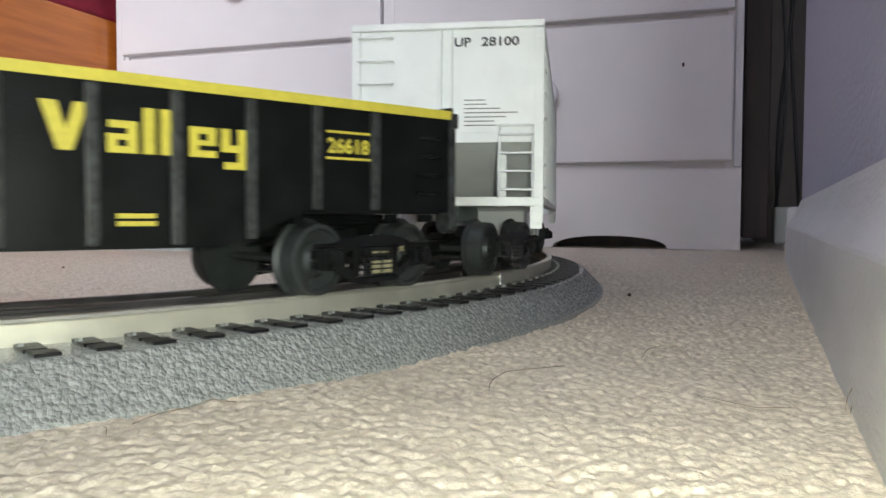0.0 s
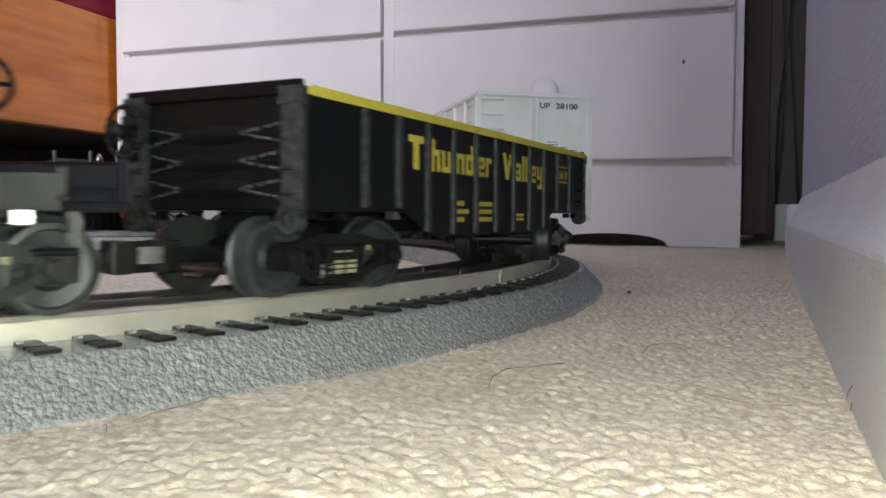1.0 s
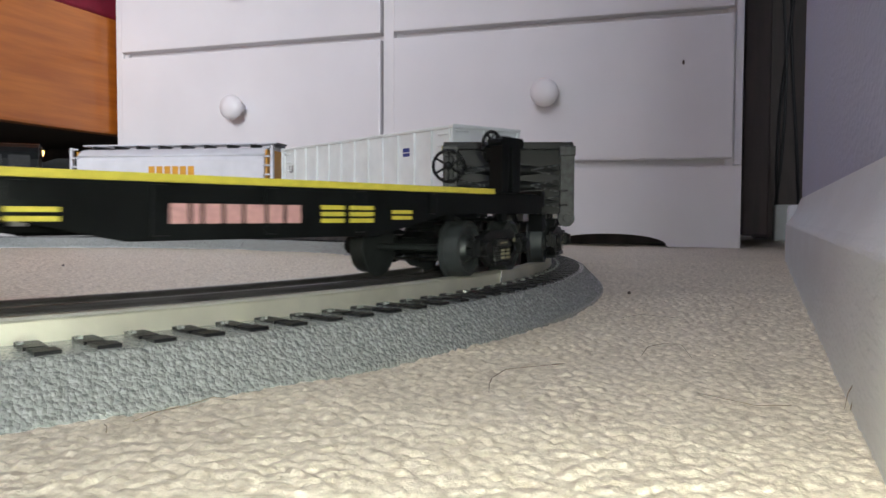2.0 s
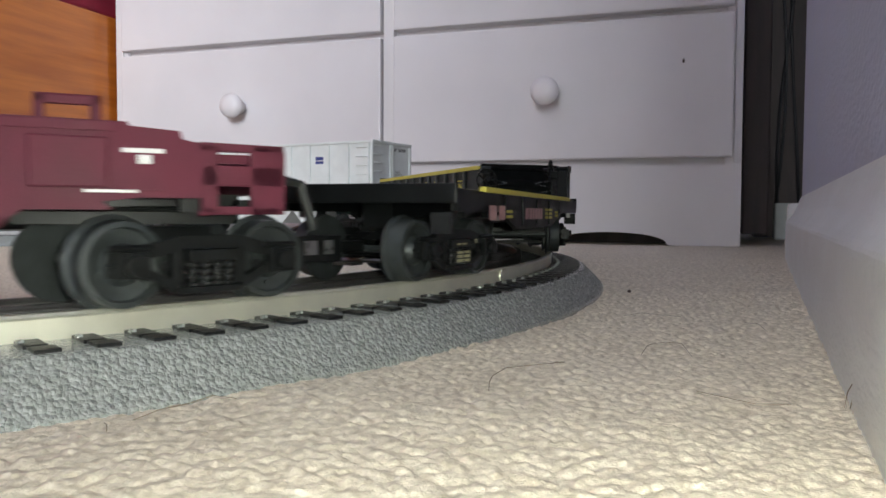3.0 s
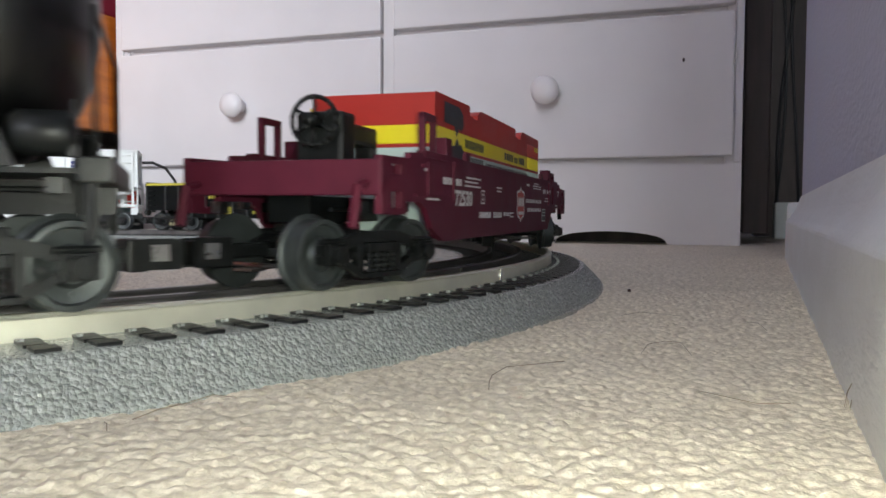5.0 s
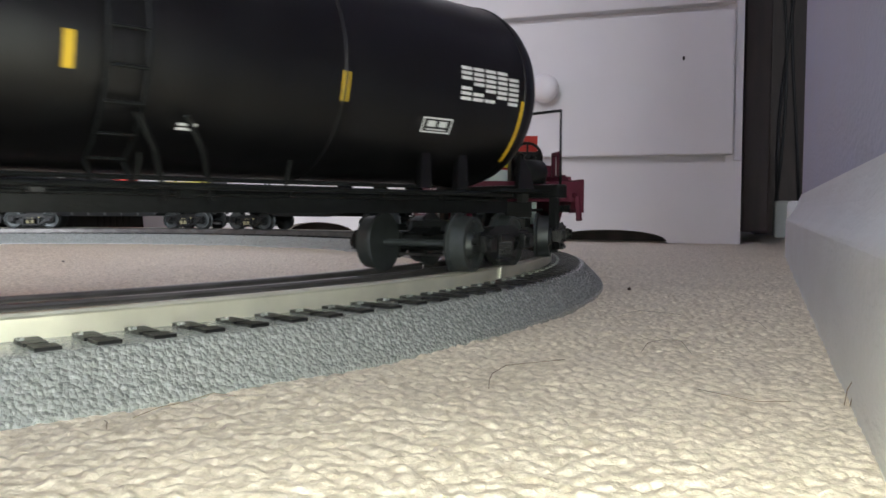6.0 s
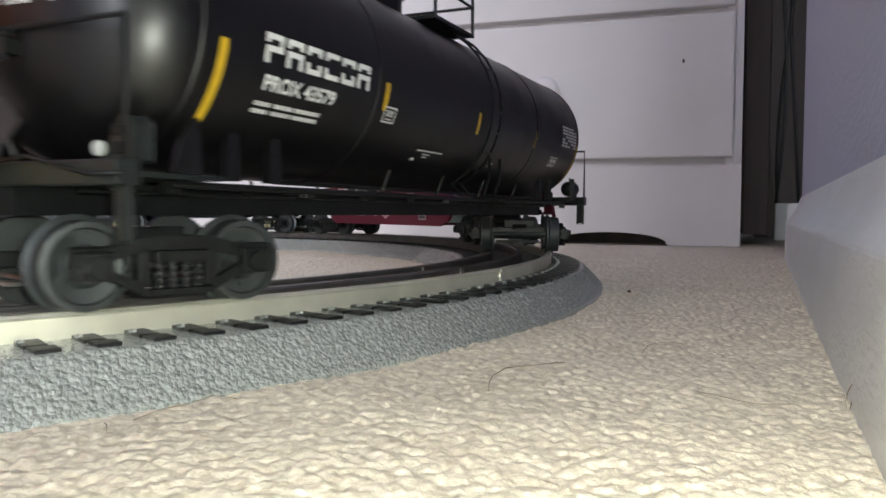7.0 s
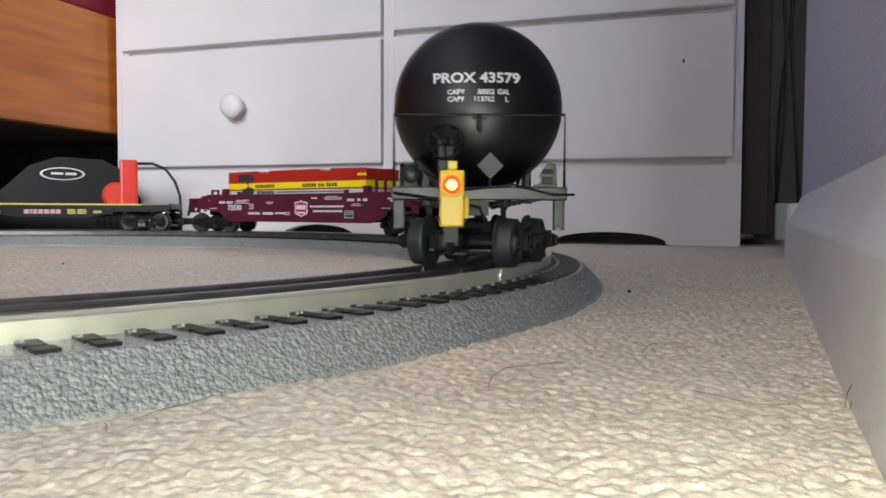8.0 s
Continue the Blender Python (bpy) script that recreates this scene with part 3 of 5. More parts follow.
def brake_wheel(parent, x, y, z, r, axis="x"):
    bm = bmnew()
    n = 18
    turn = Matrix.Rotation(radians(90), 4, "Y") if axis == "x" else Matrix.Rotation(radians(90), 4, "X")
    m = Matrix.Translation((x * MM, y * MM, z * MM)) @ turn
    ring = [m @ Vector((r * MM * math.cos(2 * math.pi * i / n), r * MM * math.sin(2 * math.pi * i / n), 0)) * 1 for i in range(n)]
    for i in range(n):
        rod(bm, ring[i] * 1000, ring[(i + 1) % n] * 1000, 0.65, 6)
    for i in range(0, n, 3):
        rod(bm, ring[i] * 1000, m @ Vector((0, 0, 0.0008)) * 1000, 0.5, 5)
    lathe(bm, [(0.0016, -0.004), (0.0016, 0.0016), (0, 0.0016)], m, 10)
    return part("brake_wheel", bm, M_TRUCK, parent, "black spoked brake wheel", smooth=True)


def ladder(parent, x0, x1, y, zs, material, r=0.45, axis="x"):
    """Grab irons: one bent wire a rung, standing off the surface; along x, or along y on an end."""
    for z in zs:
        bm = bmnew()
        if axis == "x":
            s = math.copysign(1, y)
            bent(bm, [(x0, y, z), (x0, y + 1.5 * s, z), (x1, y + 1.5 * s, z), (x1, y, z)], r)
        else:
            s = math.copysign(1, y)
            bent(bm, [(y, x0, z), (y + 1.5 * s, x0, z), (y + 1.5 * s, x1, z), (y, x1, z)], r)
        part("grab_iron", bm, material, parent, smooth=True)


def truck(root, x, yaw, out, plates):
    """A two-axle truck at x mm, turned by yaw, with its coupler towards out (+1 or -1)."""
    bm = bmnew()
    bx(bm, -5, 5, -21, 21, 8, 12.5)
    bx(bm, -9, 9, -8, 8, 12.5, 16.5)
    prism(bm, [(-20, 12.2), (20, 12.2), (16, 14), (-16, 14)], -3.5, 3.5)
    t = part("truck", bm, M_TRUCK, root, "black two-axle truck", bevel=0.0004)
    t.matrix_basis = Matrix.Translation((x * MM, 0, 0)) @ Matrix.Rotation(yaw, 4, "Z")
    for s in (-1, 1):
        bm = bmnew()
        y0, y1 = min(s * 21.2, s * 23.6), max(s * 21.2, s * 23.6)
        # arched top chord, slanting lower members, columns and spring seat
        prism(bm, [(-21.5, 9.4), (-21.5, 11.6), (-14, 12.8), (-7, 14.6), (7, 14.6), (14, 12.8), (21.5, 11.6), (21.5, 9.4), (13, 10.6), (6, 12.2), (-6, 12.2), (-13, 10.6)], y0, y1)
        for e in (-1, 1):
            prism(bm, [(e * 21.5, 6.8), (e * 21.5, 8.8), (e * 15, 8.6), (e * 7.5, 4.8), (e * 7.5, 2.8), (e * 13.5, 6.2)], y0, y1)
            bx(bm, min(e * 6.2, e * 8.6), max(e * 6.2, e * 8.6), y0, y1, 4.4, 12.6)
            ax = e * 17.5
            bx(bm, ax - 3.2, ax + 3.2, min(s * 22, s * 25.4), max(s * 22, s * 25.4), 6.4, 11.8)
            rod(bm, (ax - 4.4, s * 23.2, 12.3), (ax + 4.4, s * 23.2, 12.3), 0.9, 6)
            rod(bm, (ax, s * 25.2, 9), (ax, s * 27.0, 9), 2.3, 12)
            for bxx, bz in ((-2.2, 7.2), (2.2, 7.2), (-2.2, 11), (2.2, 11)):
                rod(bm, (ax + bxx, s * 25.4, bz), (ax + bxx, s * 25.9, bz), 0.45, 6)
            rod(bm, (e * 11, s * 23.8, 8.6), (e * 11, s * 24.4, 8.6), 1.0, 8)
        bx(bm, -7.5, 7.5, min(s * 20.6, s * 25.0), max(s * 20.6, s * 25.0), 2.6, 4.0)
        for sx in (-4.2, -1.4, 1.4, 4.2):
            for k in range(4):
                rod(bm, (sx, s * 23.6, 4.1 + k * 1.35), (sx, s * 23.6, 4.9 + k * 1.35), 1.2, 8)
            rod(bm, (sx, s * 23.4, 4.0), (sx, s * 23.4, 9.6), 0.8, 6)
        bx(bm, -5.6, 5.6, min(s * 20.6, s * 24.8), max(s * 20.6, s * 24.8), 9.4, 11.8)
        part("side_frame", bm, M_TRUCK, t, bevel=0.00035)
        if plates:
            rows = [(-4, -0.6, 5, 5.9), (-4, -0.6, 6.3, 7.2), (-4, -0.6, 7.6, 8.3), (0.4, 3.8, 5, 5.9), (0.4, 3.8, 6.3, 7.2), (0.4, 3.8, 7.6, 8.3)]
            bars("stencil", rows, M_STENCIL, t, lambda a, z, s=s: Vector((-s * a * MM, s * 25.55 * MM, z * MM)), "tiny pale stencil bars")
            bars("stencil", [(-3, -0.5, 10.2, 10.7), (0.3, 2.8, 10.2, 10.7), (7.8, 9.4, 10.4, 11.8)], M_STENCIL, t, lambda a, z, s=s: Vector((-s * a * MM, s * 25.0 * MM, z * MM)))
    for ax in (-17.5, 17.5):
        bm = bmnew()
        for s in (-1, 1):
            m = Matrix.Translation((0, s * 14.2 * MM, 0)) @ Matrix.Rotation(radians(-90 * s), 4, "X")
            lathe(bm, [(0.0, -0.0004), (0.0102, -0.0004), (0.0104, 0.0006), (0.0093, 0.0013), (0.00895, 0.0060), (0.0078, 0.0062), (0.0074, 0.0050), (0.0045, 0.0044), (0.0034, 0.0064), (0.0, 0.0066)], m, 32)
        rod(bm, (0, -14, 0), (0, 14, 0), 1.2, 10)
        for s in (-1, 1):
            for k in range(3):
                a = k * 2 * math.pi / 3
                rod(bm, (5.6 * math.cos(a), s * 18.4, 5.6 * math.sin(a)), (5.6 * math.cos(a), s * 19.2, 5.6 * math.sin(a)), 0.7, 6)
        w = part("wheelset", bm, M_WHEEL, t, "worn grey metal wheels on an axle", smooth=False)
        w.matrix_basis = Matrix.Translation((ax * MM, 0, 8.95 * MM))
        WHEELS.append((w, ax * MM))
    bm = bmnew()
    for e in (-1, 1):
        rod(bm, (e * 7.5, -19, 7), (e * 7.5, 19, 7), 0.9, 8)
        for s in (-1, 1):
            prism(bm, [(e * 7, 3.5), (e * 8.6, 3.0), (e * 8.2, 12), (e * 6.6, 12)], s * 13, s * 18)
    rod(bm, (-8, 4, 12), (8, -4, 9), 0.6, 6)
    part("brake_rigging", bm, M_TRUCK, t)
    bm = bmnew()
    for e in (-1, 1):
        rod(bm, (e * 10.5, -12, 4.6), (e * 10.5, 12, 4.6), 0.5, 6)
    part("brake_rod", bm, M_STEEL, t, "thin bright brake rods")
    bm = bmnew()
    bx(bm, min(out * 20, out * 36), max(out * 20, out * 36), -2.6, 2.6, 8.2, 11.6)
    bx(bm, min(out * 33, out * 37.5), max(out * 33, out * 37.5), -4.6, 4.6, 6.0, 13.5)
    prism(bm, [(out * 36, 7.0), (out * 44.5, 7.0), (out * 44.5, 12.8), (out * 36, 12.8)], -5.2, -0.6)
    bx(bm, min(out * 41, out * 45), max(out * 41, out * 45), -1.0, 3.6, 7.4, 12.4)
    c = part("coupler", bm, M_TRUCK, t, "black knuckle coupler", bevel=0.0006)
    bm = bmnew()
    bx(bm, min(out * 38, out * 42), max(out * 38, out * 42), -5.8, -5.25, 8.4, 12.2)
    rod(bm, (out * 24, -12, 6), (out * 24, 12, 6), 0.6, 8)
    bx(bm, min(out * 22, out * 27), max(out * 22, out * 27), -3.5, 3.5, 4.4, 5.2)
    part("coupler_plate", bm, M_STEEL, t, "bright steel coupler pieces")
    return t


def car(name, label, front, rear, category="train car", shift=0.0):
    """An empty at rail height midway between the trucks, whose arcs (metres on the centre line at the clip's start) are given."""
    af, ar = front / RAD, rear / RAD
    root = thing(name, label, category, "cars of the moving train")
    h = (af - ar) / 2
    x = RAD * math.sin(h) * 1000
    CARS.append((root, (af + ar) / 2, h))
    plates = name in ("gondola", "flatcar")
    truck(root, x, h, 1, plates)
    truck(root, -x, -h, -1, plates)
    return root, x


def underfittings(root, xs, w, z, mat_a, mat_b):
    """Small brackets, pipes and bright tabs along the sill, one part each."""
    r = random.Random(int(z * 10 + len(xs)))
    for x in xs:
        for s in (-1, 1):
            bm = bmnew()
            h = r.uniform(1.6, 3.2)
            bx(bm, x - r.uniform(1, 2.4), x + r.uniform(1, 2.4), s * w - 1.2, s * w + 1.2, z - h, z)
            part("bracket", bm, mat_b if r.random() < 0.35 else mat_a, root)
    bm = bmnew()
    rod(bm, (xs[0], -w * 0.5, z - 2), (xs[-1], -w * 0.5, z - 2), 0.6, 6)
    part("train_pipe", bm, mat_a, root)


GLYPHS = {
    "T": [(0, 5.2, 7.6, 9.6), (1.6, 3.6, 0, 7.6)], "h": [(0, 2, 0, 9.6), (2, 5.2, 4.7, 6.6), (3.4, 5.2, 0, 4.7)],
    "u": [(0, 1.9, 0, 6.6), (1.9, 3.4, 0, 1.8), (3.4, 5.2, 0, 6.6)], "n": [(0, 1.9, 0, 6.6), (1.9, 5.2, 4.8, 6.6), (3.4, 5.2, 0, 4.8)],
    "d": [(0, 1.8, 0, 6.6), (1.8, 3.3, 0, 1.7), (1.8, 3.3, 4.9, 6.6), (3.3, 5.2, 0, 9.6)],
    "e": [(0, 1.8, 0, 6.6), (1.8, 5.2, 0, 1.5), (1.8, 3.5, 5.1, 6.6), (3.5, 5.2, 2.6, 6.6), (1.8, 3.5, 2.6, 3.7)],
    "r": [(0, 1.9, 0, 6.6), (1.9, 4.6, 4.8, 6.6)], "l": [(0, 2.1, 0, 9.6)],
    "a": [(0, 1.7, 0, 3.9), (0.3, 5.2, 5.1, 6.6), (3.4, 5.2, 0, 5.1), (1.7, 3.4, 0, 1.4), (1.7, 3.4, 2.7, 3.9)],
    "y": [(0, 1.8, 1.4, 6.6), (1.8, 3.4, 1.4, 3.0), (3.4, 5.2, -2.4, 6.6), (0.6, 3.4, -2.4, -0.8)],
}


def block_letters(name, words, material, parent, place, label):
    """Square block letters cut from bars; words: (text, x, z, width) in mm."""
    out = bmnew()

    def quad(pts):
        out.faces.new([out.verts.new(place(x, z)) for x, z in pts])
    for text, x, z, width in words:
        widths = [2.1 if c == "l" else (6.6 if c == "V" else 5.2) for c in text]
        k = width / (sum(widths) + 1.0 * (len(text) - 1))
        for c, wd in zip(text, widths):
            if c == "V":
                for p in ([(0, 9.6), (2.3, 9.6), (4.3, 0), (2.3, 0)], [(6.6, 9.6), (4.6, 9.6), (3.3, 3.2), (4.3, 0)]):
                    quad([(x + a * k, z + b) for a, b in p])
            else:
                for a, b, c0, c1 in GLYPHS[c]:
                    quad([(x + a * k, z + c0), (x + b * k, z + c0), (x + b * k, z + c1), (x + a * k, z + c1)])
            x += (wd + 1.0) * k
    return part(name, out, material, parent, label)


def gondola():
    root, px = car("gondola", "black open gondola car with yellow lettering and ribbed sides", -0.2538, -0.4263)
    c, hl, w, top = 1, 111.5, 26.8, 49.5
    x0, x1 = c - hl, c + hl
    outline = [(x0, 21), (x0, top - 2.6), (x1, top - 2.6), (x1, 21), (c + 66, 21), (c + 50, 14.2), (c + 43, 12.8), (c - 43, 12.8), (c - 50, 14.2), (c - 66, 21)]
    for s in (-1, 1):
        bm = bmnew()
        prism(bm, outline, s * (w - 1.4), s * w)
        part("side", bm, M_BLACK, root)
        bm = bmnew()
        prism(bm, [(x0 + 2, top - 2.6), (x0 + 2, top - 0.8), (x1, top - 0.8), (x1, top - 2.6)], s * (w - 1.4), s * (w + 0.9))
        part("top_rim", bm, M_YELLOW, root, "yellow top rim", bevel=0.0003)
        for i in range(11):
            x = -86.0 + 17.3 * i
            low = 13.6 if abs(x - c) < 45 else (14.6 if abs(x - c) < 53 else 21.4)
            bm = bmnew()
            bx(bm, x - 1.2, x + 1.2, min(s * w, s * (w + 1.5)), max(s * w, s * (w + 1.5)), low, top - 3.2)
            part("rib", bm, M_RIB, root, bevel=0.0004)
        ladder(root, x1 - 11, x1 - 4, s * w, (26, 31, 36, 41), M_BLACK)
        pl = flat_side(w, s)
        base, shift = 32.6, 2.7
        words = [("T", -65.0, 9.2), ("hu", -51.2, 13.4), ("nd", -33.8, 13.6), ("er", -16.6, 12.6), ("V", 5.6, 9.2), ("all", 18.2, 13.4), ("ey", 35.4, 13.4)]
        block_letters("lettering", [(t, a + shift, base, wd) for t, a, wd in words], M_YELLOW, root, flat_side(w + 0.05, s), "yellow road name lettering")
        letters("lettering", [("26618", 70.4 + shift, 35.6, 3.6, 12.4)], M_YELLOW, root, pl)
        rows = [(70, 83.4, 40.4, 41.0), (70, 83.4, 33.9, 34.5), (20, 28, 17.6, 18.6), (20, 28, 19.2, 20.2)]
        for k, z in enumerate((22.6, 20.0, 17.4)):
            rows += blocks(-34.6, z, 1.5, (1.5,) * (4 + k % 2 * 2), 0.35) + blocks(-16.6, z, 1.5, (1.5,) * 7, 0.35)
        bars("small_lettering", [(a + shift, b + shift, z0, z1) for a, b, z0, z1 in rows], M_YELLOW, root, pl, "rows of small yellow bars")
    bm = bmnew()
    bx(bm, x0 + 2, x1 - 2, -w + 1.5, w - 1.5, 20.5, 22)
    part("floor_plate", bm, M_BLACK, root)
    bm = bmnew()
    bx(bm, x0 + 6, x1 - 6, -4, 4, 14.5, 20.4)
    part("centre_sill", bm, M_BLACK, root)
    for s, xe in ((-1, x0), (1, x1)):
        bm = bmnew()
        bx(bm, min(xe, xe - s * 1.5), max(xe, xe - s * 1.5), -w + 1.5, w - 1.5, 21, top - 0.4)
        part("end", bm, M_BLACK, root)
        bm = bmnew()
        bx(bm, min(xe, xe + s * 1.8), max(xe, xe + s * 1.8), -w, w, top - 2.6, top + 0.6)
        part("end_rim", bm, M_BLACK, root, bevel=0.0004)
        for z in (25.5, 32, 38.5):
            # long lens-shaped pressings across the end
            bm = bmnew()
            pts = []
            for y in np.linspace(-22, 22, 15):
                k = 1 - abs(y / 22) ** 1.6
                pts.append((y, k))
            up = [bm.verts.new((xe * MM, y * MM, (z + 2.5 * k) * MM)) for y, k in pts]
            mid = [bm.verts.new(((xe + s * 2.0 * k) * MM, y * MM, z * MM)) for y, k in pts]
            dn = [bm.verts.new((xe * MM, y * MM, (z - 2.5 * k) * MM)) for y, k in pts]
            for i in range(14):
                bm.faces.new((up[i], up[i + 1], mid[i + 1], mid[i]))
                bm.faces.new((mid[i], mid[i + 1], dn[i + 1], dn[i]))
            part("end_pressing", bm, M_BLACK, root, smooth=True)
            # thin paler rods that draw the glints along the pressing's edges
            bm = bmnew()
            for sy in (-1, 1):
                for dz in (-2.3, 2.3):
                    rod(bm, (xe + s * 0.3, sy * 21.5, z + dz), (xe + s * 1.2, sy * 9.5, z + dz * 0.06), 0.4, 6)
            part("pressing_glint", bm, M_EDGE, root)
        for y in (-w + 0.8, w - 0.8):
            bm = bmnew()
            yy = math.copysign(abs(y) - 1.8, y)
            bx(bm, min(xe, xe + s * 2.2), max(xe, xe + s * 2.2), yy - 3.2, yy + 2.6, 20, top - 2.7)
            bx(bm, min(xe, xe + s * 2.8), max(xe, xe + s * 2.8), yy - 3.6, yy + 3.0, top - 5.2, top - 1.0)
            part("corner_post", bm, M_RIB, root, bevel=0.0004)
            bm = bmnew()
            m = Matrix.Translation(((xe + s * 2.2) * MM, yy * MM, 0.0185)) @ Matrix.Rotation(radians(90 * s), 4, "Y")
            lathe(bm, [(0.0034, -0.002), (0.0034, 0.001), (0.0022, 0.001), (0.0022, -0.0005), (0.0011, -0.0005), (0.0011, 0.0012), (0, 0.0012)], m, 16)
            part("push_pole_pocket", bm, M_RIB, root)
            ladder(root, y - 4.5 if y > 0 else y + 1.5, y - 1.5 if y > 0 else y + 4.5, xe + s * 0.6, (24, 30), M_TRUCK, axis="y")
    underfittings(root, (-104, -92, -66, -40, 0, 40, 66, 94, 106), 24, 20.4, M_BLACK, M_STEEL)
    brake_wheel(root, x0 - 4.5, 24.5, 40, 6.4)
    bm = bmnew()
    bx(bm, x0 - 4.2, x0 - 1.8, 22.5, 26.5, 33, 44)
    part("brake_stand", bm, M_TRUCK, root, bevel=0.0004)


def flatcar():
    root, px = car("flatcar", "low black flatcar with yellow deck edges, empty deck", -0.5074, -0.6957)
    w, hl = 28.0, 116
    outline = [(-hl, 20.5), (-hl, 26.4), (hl, 26.4), (hl, 20.5), (66, 20.5), (52, 17.5), (36, 14.2), (-36, 14.2), (-52, 17.5), (-66, 20.5)]
    for s in (-1, 1):
        bm = bmnew()
        prism(bm, outline, s * (w - 2), s * w)
        part("side_sill", bm, M_BLACK, root, bevel=0.0003)
        bm = bmnew()
        bx(bm, -88, 88, min(s * (w - 1.5), s * (w + 0.9)), max(s * (w - 1.5), s * (w + 0.9)), 26.5, 28.3)
        part("deck_edge", bm, M_YELLOW, root, "yellow deck edge", bevel=0.0003)
        for x in (-58, -29, 0, 29, 58):
            bm = bmnew()
            bx(bm, x - 1.8, x + 1.8, min(s * w, s * (w + 0.7)), max(s * w, s * (w + 0.7)), 15 if abs(x) < 36 else 20, 26)
            part("stake_pocket", bm, M_BLACK, root, bevel=0.0003)
        pl = flat_side(w + 0.75, s)
        rows = []
        for z in (21.0, 19.3, 17.6):
            rows += [(14.8, 22.8, z, z + 1.1), (24.6, 33.4, z, z + 1.1)]
        rows += [(40.4, 48.6, 20.0, 21.0), (40.4, 48.6, 18.4, 19.4), (-60, -50, 18.2, 19.2), (-60, -50, 20, 21)]
        bars("small_lettering", rows, M_YELLOW, root, pl, "rows of small yellow bars")
        bars("road_name", blocks(-27, 17.6, 4.4, (4.4, 2.0, 4.4, 4.4, 5.4, 4.4, 4.4), 1.0), M_PINK_INK, root, pl, "pale pink letter-sized bars")
        bars("placard", [(-84, -74, 17.6, 22.4), (-71, -62, 17.6, 22.4)], M_PINK_INK, root, pl)
    bm = bmnew()
    bx(bm, -hl, hl, -w + 1.6, w - 1.6, 24.4, 27.2)
    part("deck", bm, M_BLACK, root, bevel=0.0004)
    bm = bmnew()
    bx(bm, -hl + 8, hl - 8, -5, 5, 15.5, 24.3)
    part("centre_sill", bm, M_BLACK, root)
    for s in (-1, 1):
        bm = bmnew()
        bx(bm, min(s * hl, s * (hl + 2)), max(s * hl, s * (hl + 2)), -w, w, 22.6, 28.4)
        part("end_sill", bm, M_BLACK, root, bevel=0.0005)
        bm = bmnew()
        bx(bm, min(s * (hl + 2), s * (hl + 4)), max(s * (hl + 2), s * (hl + 4)), -w + 1, -w + 7, 14, 20)
        part("step", bm, M_TRUCK, root)
    underfittings(root, (-110, -98, -70, -56, 56, 70, 98, 110), 24, 20.2, M_BLACK, M_STEEL)
    # brake stand at the front end: a hollow-faced box with a wheel behind it
    bm = bmnew()
    bx(bm, 95.5, 99.3, -26, -20.5, 27.3, 45)
    bx(bm, 101.3, 106, -26, -20.5, 27.3, 45)
    bx(bm, 99.2, 101.4, -24.3, -20.5, 27.3, 44)
    prism(bm, [(95.2, 43), (94.8, 44.2), (95.4, 45.4), (106.2, 45.4), (106.6, 44.2), (106.2, 43)], -26.4, -20.2)
    bx(bm, 99, 104, -20.6, -16, 39, 43)
    part("brake_stand", bm, M_BLACK, root, bevel=0.0005)
    brake_wheel(root, 103.5, -15.5, 43.5, 5.4, "y")


